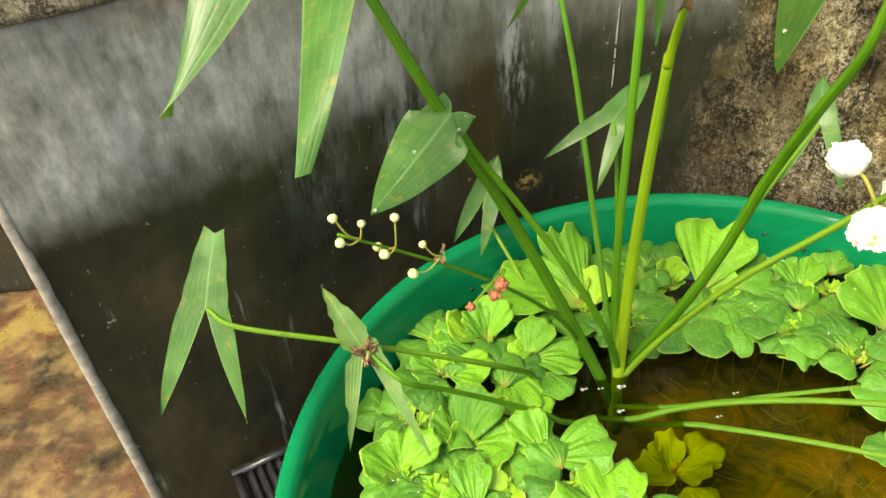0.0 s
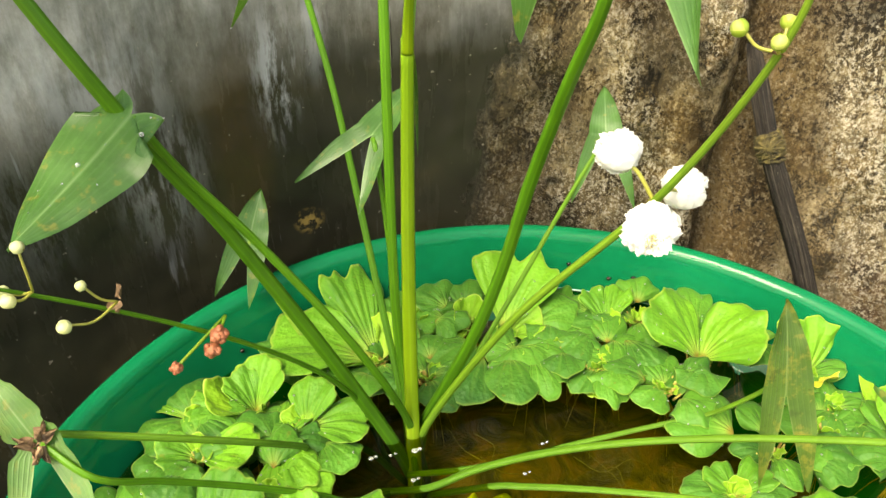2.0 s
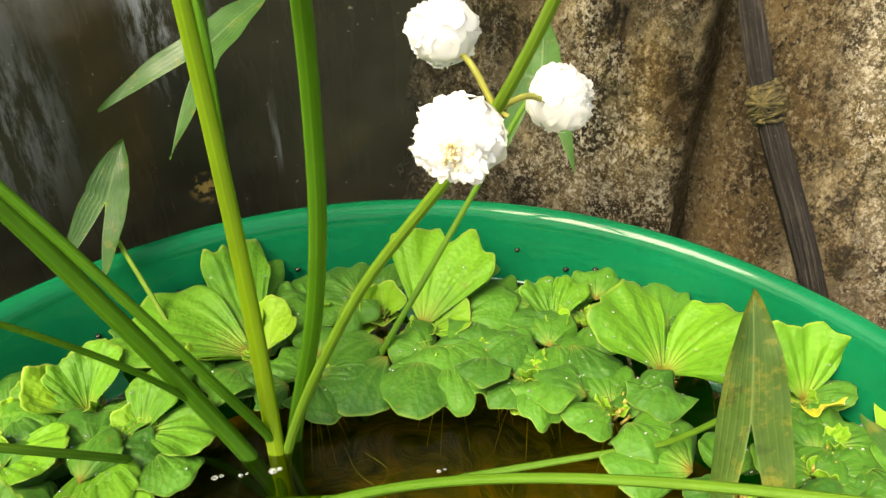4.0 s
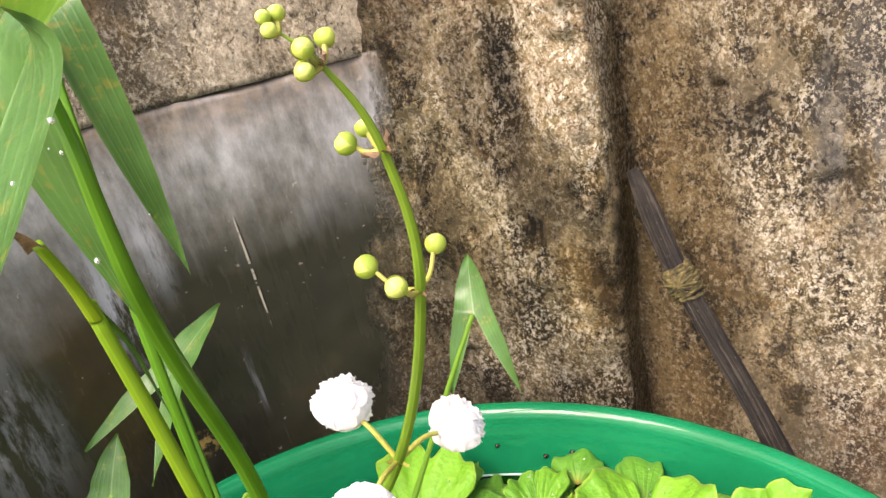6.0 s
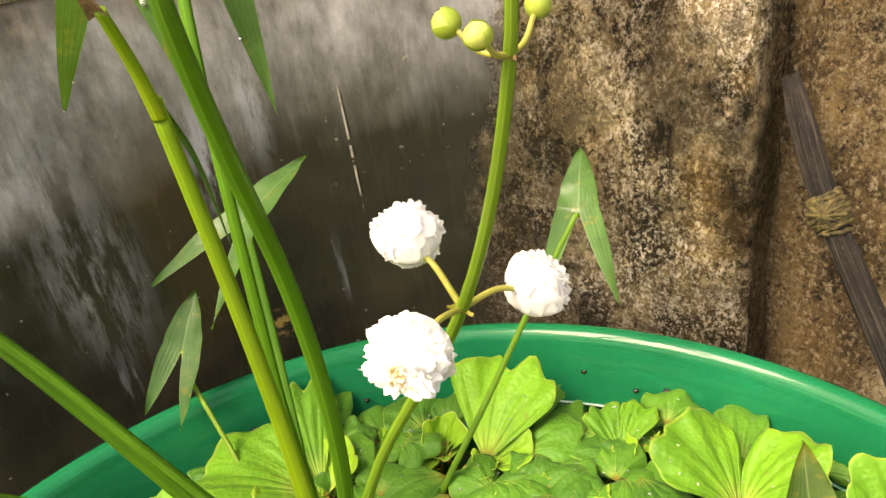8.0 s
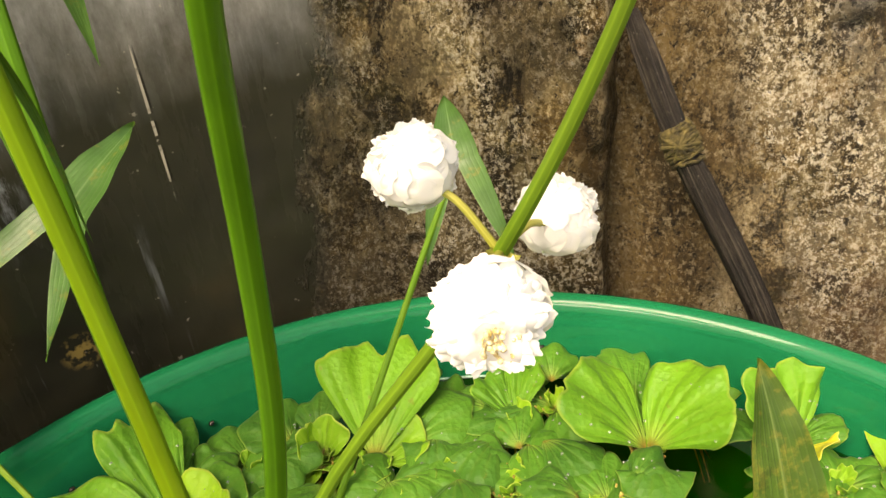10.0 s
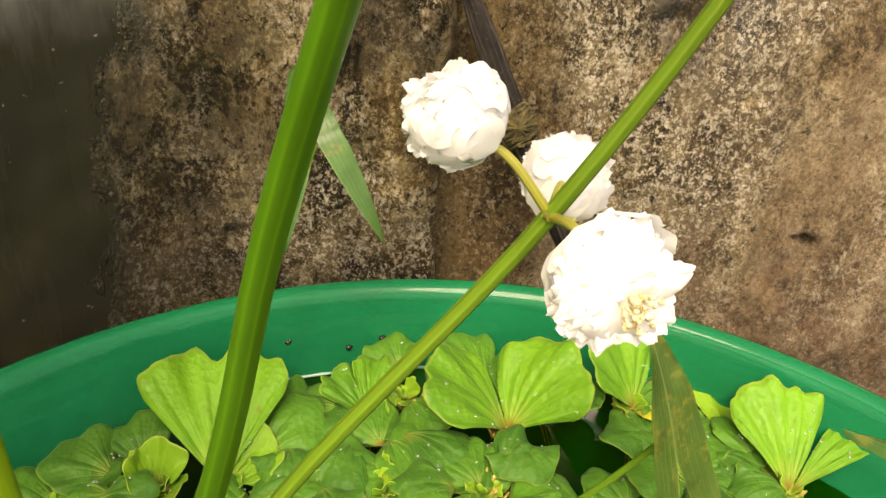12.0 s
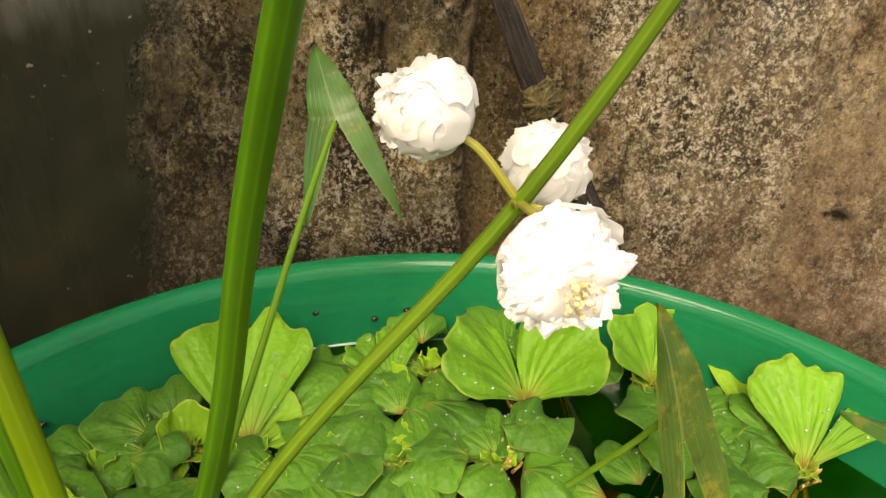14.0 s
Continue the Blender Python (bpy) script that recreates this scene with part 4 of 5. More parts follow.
for n, (x, y, turn) in enumerate(((-0.205, -0.018, 50), (-0.262, -0.048, 10))):
    crowd = [(turn + 60 * k + 15 * math.sin(4 * k + n), 0.042 + 0.008 * math.sin(2 * k + n), 0.044 + 0.008 * math.cos(3 * k + n), 20 + 9 * math.sin(k + 2 * n), "fan" if (k + n) % 3 else "young") for k in range(6)]
    lettuce(x, y, crowd, "bright crowded water lettuce with crinkled leaves", 81 + n)
for n, (x, y, turn) in enumerate(((-0.186, 0.086, 20), (-0.256, 0.066, 75), (-0.236, 0.004, 50), (-0.182, 0.128, 60), (-0.246, 0.164, 5), (-0.176, 0.006, 25), (-0.128, 0.006, 55))):
    low = [(turn + 72 * k + 14 * math.sin(4 * k + n), 0.047 + 0.008 * math.sin(2 * k + n), 0.046 + 0.009 * math.cos(3 * k + n), 3 + 3 * math.sin(k + 2 * n), "drape" if (k + n) % 3 else "fan") for k in range(5)]
    lettuce(x, y, low, "low water lettuce with broad wavy leaves under the taller ones", 91 + n)
lettuce(-0.10, -0.03, [(90, 0.06, 0.06, 14, "fan"), (10, 0.06, 0.06, 10, "flat"), (170, 0.06, 0.065, 18, "fan"), (-90, 0.06, 0.065, 10, "flat")], L_OPEN, 13)
lettuce(0.20, -0.02, [(100, 0.055, 0.06, 12, "fan"), (20, 0.06, 0.06, 12, "flat"), (180, 0.055, 0.06, 14, "fan"), (-90, 0.06, 0.06, 10, "flat")], L_OPEN, 17)
sunk = lettuce(-0.040, 0.050, [(110, 0.036, 0.030, 40, "young"), (35, 0.050, 0.040, 10, "flat"), (-25, 0.036, 0.028, 34, "young"), (-70, 0.048, 0.044, 6, "flat"), (-160, 0.040, 0.034, 24, "young"), (160, 0.026, 0.024, 50, "young")], "yellow dying water lettuce sunk under the water", 18, M_SUNK)
for o in sunk.children:
    o.location.z -= 0.034


# ---- arrowhead plants ----
def half_leaf(J, T, L, other, w, cup, wavy, rnd, cut=1.0, eaten=0.0, twist=None):
    """One half of an arrow-shaped leaf: from the tip along the midrib to the joint, then down the lobe."""
    J, T, L, other = Vector(J), Vector(T), Vector(L), Vector(other)
    ax = (T - J).normalized()
    sd = (L - other) - ax * (L - other).dot(ax)
    sd = sd.normalized()
    lx = (L - J).normalized()
    lsd = Vector(twist) if twist else sd
    lsd = (lsd - lx * lsd.dot(lx)).normalized()
    nrm = ax.cross(sd).normalized()
    n1, n2, na = 22, 18, 6
    ph = rnd.uniform(0, 6)

    def place(a, b):
        k = b * (n1 + n2)
        if k <= n1:
            s = 1 - k / n1 * 1.0
            s *= cut * (1 + ((0.08 * a - 0.04) * (1 - k / n1) ** 4 if cut < 1 else 0))
            p = J + (T - J) * s
            ww = w * (1 - s) ** 0.92 * (1 + 0.75 * s) if cut == 1 else w * (0.42 + 0.58 * max(0.0, 1 - s / cut) ** 0.8)
            mixv = max(0.0, 1 - s * 3) * 0.5
            d = sd.lerp(lsd, mixv).normalized()
            bow = 0.06 * (T - J).length * math.sin(math.pi * s)
            p = p + nrm * bow * cup
        else:
            s = (k - n1) / n2
            p = J + (L - J) * s
            ww = w * (1 - s) ** 1.0 * (1 + 1.05 * s)
            d = sd.lerp(lsd, 0.5 + 0.5 * min(1, s * 3)).normalized()
            p = p - d * 0.10 * w * math.sin(math.pi * s) + nrm * 0.05 * (L - J).length * math.sin(math.pi * s) * cup
        if eaten:
            ww *= 1 - eaten * max(0.0, math.sin(b * 31 + ph) * math.sin(b * 13 + 2 * ph)) ** 0.6
        e = a
        q = p + d * ww * e + nrm * (0.30 * w * e * e * cup + 0.0005 * wavy * math.sin(9 * b * 3 + ph) * e)
        return q

    v, f, uv = grid(place, na, n1 + n2)
    return v, f, uv


def arrow_leaf(stalk, J, T, La, Lb, w, mat=M_LEAF, cup=0.6, cut=1.0, seed=0, label="", eaten=0.0, drops=0, twist=(None, None)):
    rnd = random.Random(seed)
    A = half_leaf(J, T, La, Lb, w, cup, 1, rnd, cut, eaten, twist[0])
    B = half_leaf(J, T, Lb, La, w, -cup, 1, rnd, cut, eaten * 0.7, twist[1])
    if drops:
        beads = [ball(rnd.choice(A[0] + B[0]), rnd.choice((0.0004, 0.0006, 0.0008, 0.0013)), (1, 1, 1), 8, 5) for _ in range(drops)]
        tagged(part("water_bead", merge(*beads), M_DROP, stalk), kind="stuff")
    return part("leaf_blade", merge(A, (B[0], [q[::-1] for q in B[1]], [(-u, v) for u, v in B[2]])), mat, stalk, label)


def bend(a, b, c, n=6):
    """Points along an arc that leaves a towards b and ends at c."""
    a, b, c = Vector(a), Vector(b), Vector(c)
    return [a * (1 - t) ** 2 + b * 2 * t * (1 - t) + c * t * t for t in (k / n for k in range(n + 1))]


def stalk(plant, pts, r0, r1, mat=M_STEM, name="leaf_stalk", ridge=0.10, label="", n=28):
    return part(name, tube(pts, r0, r1, n, 14, ridge), mat, plant, label)


plant = thing("arrowhead_plant", (-0.08, 0.15, 0.2), label="arrowhead water plant with arrow-shaped leaves and white double flowers", category="water plant")
Z0 = 0.212
# stalk A, with its large leaf over the wall's end
sA = stalk(plant, [(-0.072, 0.138, Z0), (-0.0956, 0.1344, 0.285), (-0.1392, 0.1252, 0.3946), (-0.1858, 0.1129, 0.5041), (-0.2105, 0.1000, 0.559), (-0.245, 0.092, 0.635), (-0.288, 0.108, 0.716)], 0.0058, 0.0032)
arrow_leaf(sA, (-0.292, 0.110, 0.718), (-0.36, 0.20, 0.84), (-0.277, -0.052, 0.637), (-0.367, 0.014, 0.631), 0.052, seed=1, drops=14, twist=(None, (-0.9, -0.3, 0.0)))
# stalk of the broad leaf
sA2 = stalk(plant, [(-0.066, 0.148, Z0), (-0.0779, 0.1392, 0.285), (-0.0973, 0.1162, 0.3598), (-0.1299, 0.1050, 0.4346), (-0.1692, 0.1047, 0.500), (-0.200, 0.099, 0.550), (-0.216, 0.091, 0.586)], 0.0031, 0.0023)
# thin stalk B
stalk(plant, [(-0.076, 0.125, Z0), (-0.0813, 0.1404, 0.285), (-0.0998, 0.2052, 0.3946), (-0.1177, 0.2607, 0.5041), (-0.1291, 0.2834, 0.5589), (-0.1394, 0.2978, 0.600), (-0.152, 0.31, 0.65)], 0.0030, 0.0020)
# stalks C and D
sC = stalk(plant, [(-0.074, 0.130, Z0), (-0.0789, 0.1413, 0.285), (-0.0852, 0.1574, 0.3572), (-0.0877, 0.1668, 0.4293), (-0.0867, 0.1816, 0.5737), (-0.0861, 0.1953, 0.6459), (-0.0880, 0.2150, 0.715)], 0.0040, 0.0028)
arrow_leaf(sC, (-0.0880, 0.2150, 0.716), (-0.150, 0.290, 0.800), (-0.180, 0.218, 0.585), (-0.066, 0.222, 0.567), 0.024, seed=4, drops=10)
sD = stalk(plant, [(-0.078, 0.132, Z0), (-0.0788, 0.1375, 0.285), (-0.0793, 0.1415, 0.398), (-0.0791, 0.1325, 0.5111), (-0.0787, 0.1187, 0.610)], 0.0062, 0.0034, M_STEMY)
sD2 = stalk(plant, [(-0.0787, 0.1190, 0.602), (-0.0785, 0.1120, 0.624), (-0.0780, 0.1000, 0.648)], 0.0032, 0.0022, M_STEMY)


def lance(stalk, pts, width, mat, label=""):
    """A narrow folded blade along a curve, pointed at its end."""
    C = spline(pts, 24)
    side = (C[-1] - C[0]).cross(Vector((0.2, 1.0, 0.1))).normalized()
    out = (C[-1] - C[0]).cross(side).normalized()
    return part("leaf_blade", grid(lambda a, b: C[round(b * 24)] + (side * (2 * a - 1) + out * abs(2 * a - 1) * 0.6) * width * (1 - b) ** 0.8, 6, 24), mat, stalk, label)


lance(sD, [(-0.0790, 0.1200, 0.612), (-0.0740, 0.1290, 0.580), (-0.0725, 0.1330, 0.532)], 0.0028, M_LEAF, "narrow blade hanging from the fork")
lance(sD2, [(-0.0780, 0.1000, 0.647), (-0.0785, 0.0930, 0.656), (-0.0820, 0.0850, 0.664)], 0.0045, M_DRY, "withered reddish brown leaf tip")
# stalk E, leaning to the open side
sE = stalk(plant, [(-0.076, 0.158, Z0), (-0.0690, 0.1470, 0.285), (-0.0543, 0.1245, 0.3516), (-0.0394, 0.1025, 0.4182), (-0.0292, 0.0822, 0.4848), (-0.0235, 0.0610, 0.5514), (-0.0190, 0.0300, 0.618), (-0.0150, 0.0120, 0.655), (-0.0132, 0.0070, 0.680), (-0.0130, 0.0080, 0.702), (-0.0185, 0.0200, 0.722)], 0.0050, 0.0018, n=40)
arrow_leaf(sE, (-0.0190, 0.0210, 0.724), (0.040, 0.004, 0.760), (-0.0345, 0.0545, 0.6275), (-0.0203, -0.0866, 0.665), 0.028, seed=6, drops=18, twist=((-0.8, 0.5, 0.0), (0.8, -0.5, 0.0)))
# broad hanging leaf on the second stalk
arrow_leaf(sA2, (-0.216, 0.091, 0.587), (-0.263, 0.0286, 0.555), (-0.2215, 0.1065, 0.5945), (-0.2010, 0.0905, 0.5850), 0.0265, cup=0.3, seed=7, label="broad drooping leaf blade", drops=14)


def bud(stem, node, c, r, mats=(M_BUD, M_BUDW), pr=0.0011, seed=0):
    node, c = Vector(node), Vector(c)
    d = (c - node).normalized()
    mid = node.lerp(c, 0.5) - Vector((0, 0, 0.15 * (c - node).length))
    part("pedicel", tube([node, mid, c - d * r * 0.7], pr, pr * 0.9, 8, 8), M_PEDY, stem)
    b1 = ball(c, r, (1, 1, 0.92), 16, 10, 0.06, seed)
    cap = []
    up = d
    s1 = up.orthogonal().normalized()
    s2 = up.cross(s1)
    for k in range(3):
        a0 = k * 2.094

        def place(a, b, a0=a0):
            an = a0 + (a - 0.5) * 2.3 * (1 - b ** 2.2)
            th = math.pi * (1 - 0.70 * b)
            dr = s1 * math.cos(an) * math.sin(th) + s2 * math.sin(an) * math.sin(th) + up * math.cos(th)
            return c + dr * r * 1.07

        cap.append(grid(place, 6, 7))
    return part("bud", merge(paint(b1, 1), *[paint(g, 0) for g in cap]), list(mats), stem)


def bracts(stem, node, up, r, mat=M_DRY, seed=0):
    rnd = random.Random(seed)
    node, up = Vector(node), Vector(up).normalized()
    s1 = up.orthogonal().normalized()
    s2 = up.cross(s1)
    out = []
    for k in range(3):
        a = k * 2.1 + rnd.uniform(0, 0.6)
        d = s1 * math.cos(a) + s2 * math.sin(a)
        e = up.cross(d)
        out.append(grid(lambda u, v, d=d, e=e: node + d * (r * 0.4 + r * 1.5 * v) + up * (r * 0.7 * v + 0.3 * r * math.sin(9 * u + 5 * v)) + e * r * 1.1 * (u - 0.5) * (1 - v) ** 0.7, 7, 8))
    return part("bract", merge(*out), mat, stem)


def flower(stem, node, c, r, heart, seed):
    """A double flower: a skirt of broad petals behind a dome of many small ruffled ones round a yellowish heart."""
    rnd = random.Random(seed)
    node, c, heart = Vector(node), Vector(c), Vector(heart).normalized()
    d = (c - node).normalized()
    part("pedicel", tube([node, node.lerp(c, 0.45) + Vector((0, 0, 0.003)), c - d * r * 0.55], 0.0012, 0.0010, 12, 10), M_PEDY, stem)
    shift = Vector((seed * 3.1, seed * 1.7, 0))

    def swell(o):
        lumps = 1 + 0.27 * noise.noise(o * 1.6 + shift) + 0.12 * noise.noise(o * 3.6 + shift)
        return r * lumps * (1 - 0.16 * max(0.0, -o.dot(heart)) - 0.24 * max(0.0, min(1.0, (o.dot(heart) - 0.78) / 0.2)))

    core = ball(Vector((0, 0, 0)), 1.0, (1, 1, 1), 28, 18)
    out = [paint(([c + p.normalized() * swell(p.normalized()) * 0.84 for p in core[0]], core[1], core[2]), 0)]

    def petal(o, t1, lo, hi, wide, curl, frill, cells=(8, 6)):
        t2 = o.cross(t1)
        ph = rnd.uniform(0, 6.28)

        def place(a_, b_):
            u = 2 * a_ - 1
            w = wide * math.sin(math.pi * (0.12 + 0.70 * b_)) ** 0.6
            h = lo + (hi - lo) * b_ * (1 - 0.40 * u * u * b_) + frill * r * (0.030 * math.sin(5 * u + ph) + 0.018 * math.sin(11 * u + 2 * ph)) * b_ ** 2
            x = curl * (hi - lo) * b_ ** 1.8 + frill * r * 0.05 * math.sin(4 * u + ph) * b_
            return c + o * h + t1 * x + t2 * u * w

        out.append(paint(grid(place, *cells), 0))

    n = 300
    for k in range(n):
        z = 1 - 2 * (k + 0.5) / n
        a = k * 2.39996 + rnd.uniform(-0.25, 0.25)
        q = math.sqrt(1 - z * z)
        o = (Vector((q * math.cos(a), q * math.sin(a), z)) + Vector((rnd.gauss(0, 0.05), rnd.gauss(0, 0.05), rnd.gauss(0, 0.05)))).normalized()
        front = o.dot(heart)
        if front > 0.90 or front < -0.30:
            continue
        away = o * front - heart
        side = (Matrix.Rotation(rnd.uniform(-0.7, 0.7), 3, o) @ away.normalized()) if away.length > 0.05 else o.orthogonal().normalized()
        top = swell(o)
        petal(o, side, top * 0.66, top * rnd.uniform(0.95, 1.01), r * rnd.uniform(0.17, 0.25), rnd.uniform(0.20, 0.60), 0.6)
    for ring, (lift, count) in enumerate(((-0.18, 9), (-0.45, 8), (-0.72, 6), (-0.93, 3))):
        s1 = heart.orthogonal().normalized()
        s2 = heart.cross(s1)
        for k in range(count):
            an = 2 * math.pi * (k + 0.5 * ring + rnd.uniform(-0.15, 0.15)) / count
            o = ((s1 * math.cos(an) + s2 * math.sin(an)) * math.sqrt(1 - lift * lift) + heart * lift).normalized()
            back = (-heart + o * o.dot(heart)).normalized()
            top = swell(o)
            t2 = o.cross(back)
            ph, W = rnd.uniform(0, 6.28), r * rnd.uniform(0.40, 0.52)

            def broad(a_, b_, o=o, back=back, t2=t2, top=top, ph=ph, W=W):
                u = 2 * a_ - 1
                w = W * math.sin(math.pi * (0.10 + 0.72 * (1 - b_))) ** 0.6
                h = top * (0.86 + 0.16 * (1 - b_) + 0.03 * math.sin(4 * u + ph) * (1 - b_))
                return c + o * (h - 0.22 * w * u * u) + back * r * (0.55 * b_ - 0.20 + 0.06 * u * u) + t2 * u * w

            out.append(paint(grid(broad, 8, 6), 0))
    for k in range(30):
        o = (heart + Vector((rnd.gauss(0, 0.20), rnd.gauss(0, 0.20), rnd.gauss(0, 0.20)))).normalized()
        tipc = c + o * r * rnd.uniform(0.70, 0.86)
        out.append(paint(tube([c + o * r * 0.4, tipc], r * 0.035, r * 0.02, 2, 5), 1))
        out.append(paint(ball(tipc, r * rnd.uniform(0.035, 0.06), (1, 1, 1), 6, 4, 0.3, k), 1))
    return part("flower", merge(*out), [M_PETAL, M_HEART], stem, "round white double flower")


FN, BN, N3, N4 = Vector((0.038, 0.046, 0.546)), Vector((0.0625, 0.0125, 0.635)), Vector((0.062, 0.0, 0.684)), Vector((0.053, -0.005, 0.709))
sF = stalk(plant, [(-0.074, 0.140, Z0), (-0.072, 0.137, 0.285), (-0.020, 0.094, 0.43), FN, BN, N3, N4, (0.045, -0.005, 0.719)], 0.0035, 0.0003, M_PEDI, "flower_stalk", 0.08, "", 60)
FL = ((0.0215, 0.061, 0.5675), (0.024, 0.016, 0.550), (0.063, 0.065, 0.541))
flower(sF, FN, FL[0], 0.0117, (0.1, 0.95, 0.2), 1)
flower(sF, FN, FL[1], 0.0131, (-0.22, -0.8, -0.10), 2)
flower(sF, FN, FL[2], 0.0120, (0.7, 0.65, 0.1), 3)
bracts(sF, FN, BN - FN, 0.0028, M_PEDY, 1)
bracts(sF, BN, N3 - BN, 0.0024, M_DRY, 2)
bracts(sF, N3, N4 - N3, 0.0028, M_DRY, 3)
bracts(sF, N4, (-0.5, 0, 0.6), 0.002, M_DRY, 4)
for q, (nd, c, r) in enumerate(((BN, (0.048, 0.022, 0.6425), 0.0052), (BN, (0.056, 0.004, 0.6425), 0.0047), (BN, (0.0705, 0.024, 0.6435), 0.0047), (N3, (0.053, 0.003, 0.687), 0.0042), (N3, (0.0585, 0.010, 0.688), 0.0036), (N4, (0.055, 0.002, 0.714), 0.0036), (N4, (0.0500, -0.009, 0.7145), 0.0037), (N4, (0.049, -0.010, 0.7095), 0.0034), ((0.0455, -0.005, 0.7185), (0.046, -0.003, 0.7225), 0.0029), ((0.0455, -0.005, 0.7185), (0.0430, -0.005, 0.7225), 0.0026), ((0.0455, -0.005, 0.7185), (0.0440, -0.010, 0.7200), 0.0027))):
    bud(sF, nd, c, r * 0.70, (M_BUD, M_BUDG), 0.0008, q)

# spent flower stalk leaning over the rim
sG = stalk(plant, [(-0.095, 0.16, Z0)] + bend((-0.11, 0.151, 0.286), (-0.121, 0.1, 0.42), (-0.272, -0.018, 0.577)), 0.0026, 0.0008, M_STEM, "flower_stalk", 0.08, "spent flower stalk", 44)
SG = ((-0.183, 0.053, 0.489), (-0.221, 0.020, 0.529), (-0.245, 0.001, 0.552), (-0.262, -0.011, 0.568))


def fruit(stem, node, c, r, seed):
    node, c = Vector(node), Vector(c)
    part("pedicel", tube([node, node.lerp(c, 0.5), c], 0.0009, 0.0008, 6, 7), M_PEDI, stem)
    lumps = [ball(c, r * 0.85, (1, 1, 0.85), 12, 8, 0.35, seed)]
    rnd = random.Random(seed)
    for k in range(14):
        o = Vector((rnd.gauss(0, 1), rnd.gauss(0, 1), rnd.gauss(0, 1))).normalized()
        lumps.append(ball(c + o * r * 0.7, r * 0.36, (1, 1, 1), 7, 5, 0.3, k))
    part("fruit", merge(*lumps), M_BERRY, stem, "withered reddish fruit")


fruit(sG, SG[0], (-0.185, 0.039, 0.488), 0.0053, 1)
fruit(sG, SG[0], (-0.189, 0.037, 0.4805), 0.0047, 2)
fruit(sG, SG[0], (-0.205, 0.024, 0.482), 0.0034, 3)


def pale_bud(nd, c, r, q):
    bud(sG, nd, c, r * 0.64, (M_BUDW, M_BUDW), 0.0006, q)


pale_bud(SG[1], (-0.236, -0.004, 0.536), 0.0047, 31)
pale_bud(SG[1], (-0.231, 0.012, 0.545), 0.0036, 32)
pale_bud(SG[2], (-0.250, -0.010, 0.556), 0.0046, 33)
pale_bud(SG[2], (-0.255, -0.002, 0.555), 0.0042, 34)
pale_bud(SG[2], (-0.243, -0.002, 0.576), 0.0040, 35)
pale_bud(SG[3], (-0.272, -0.022, 0.591), 0.0040, 36)
pale_bud(SG[3], (-0.270, -0.024, 0.576), 0.0042, 37)
pale_bud(SG[3], (-0.259, -0.015, 0.582), 0.0034, 38)
bracts(sG, SG[1], (-0.5, -0.4, 0.6), 0.004, M_DRY, 8)

# low stalks on the open side of the wall
sH = stalk(plant, [(-0.085, 0.15, Z0), (-0.120, 0.145, 0.268)] + bend((-0.158, 0.133, 0.286), (-0.142, 0.039, 0.402), (-0.37, 0.031, 0.456)) + [(-0.392, 0.041, 0.463)], 0.0028, 0.0018, M_STALK, n=50)
arrow_leaf(sH, (-0.394, 0.042, 0.463), (-0.384, 0.084, 0.516), (-0.434, 0.003, 0.392), (-0.366, -0.006, 0.396), 0.019, M_LEAF, 0.35, 0.82, 9, "arrow leaf with its tip bitten off")
sI = stalk(plant, [(-0.090, 0.11, 0.255)] + bend((-0.128, 0.081, 0.286), (-0.184, 0.068, 0.333), (-0.252, 0.006, 0.428)) + [(-0.277, 0.018, 0.444)], 0.0026, 0.0018, n=40)
arrow_leaf(sI, (-0.280, 0.020, 0.444), (-0.309, 0.048, 0.478), (-0.288, -0.030, 0.398), (-0.232, -0.030, 0.388), 0.0118, M_LEAFP, 0.5, 1.0, 10, "ragged arrow leaf with eaten edges", 0.32)
for k, up in enumerate(((-0.6, -0.5, 0.5), (0.5, -0.6, 0.6), (0.1, -0.3, 1.0))):
    bracts(sI, (-0.278, 0.016, 0.446), up, 0.0058, M_DRY, 20 + k)
sJ = stalk(plant, [(-0.085, 0.115, 0.265)] + bend((-0.038, 0.098, 0.286), (0.083, 0.126, 0.274), (0.150, 0.108, 0.308)) + [(0.168, 0.090, 0.345), (0.172, 0.078, 0.372)], 0.0026, 0.0016, M_STALK, n=50)
arrow_leaf(sJ, (0.172, 0.067, 0.368), (0.173, 0.100, 0.426), (0.153, 0.038, 0.304), (0.190, 0.036, 0.301), 0.0185, M_LEAFD, 0.5, 1.0, 11, "upright arrow leaf with yellow blotches")
sK = stalk(plant, [(-0.110, 0.110, 0.255)] + bend((-0.074, 0.085, 0.286), (0.018, 0.072, 0.353), (0.158, -0.021, 0.424)) + [(0.195, -0.045, 0.440)], 0.0028, 0.0021, M_STALK, n=50)
arrow_leaf(sK, (0.195, -0.045, 0.440), (0.178, 0.012, 0.432), (0.26, -0.10, 0.42), (0.20, -0.11, 0.42), 0.014, M_LEAF, 0.5, 1.0, 12)
sM = stalk(plant, [(-0.070, 0.105, 0.25)] + bend((-0.026, 0.081, 0.285), (0.033, 0.046, 0.321), (0.111, -0.003, 0.353)) + [(0.15, -0.03, 0.372)], 0.0026, 0.0018, M_STALK, n=50)
arrow_leaf(sM, (0.15, -0.03, 0.372), (0.20, -0.07, 0.40), (0.14, -0.09, 0.34), (0.20, -0.03, 0.345), 0.013, M_LEAF, 0.5, 1.0, 13)
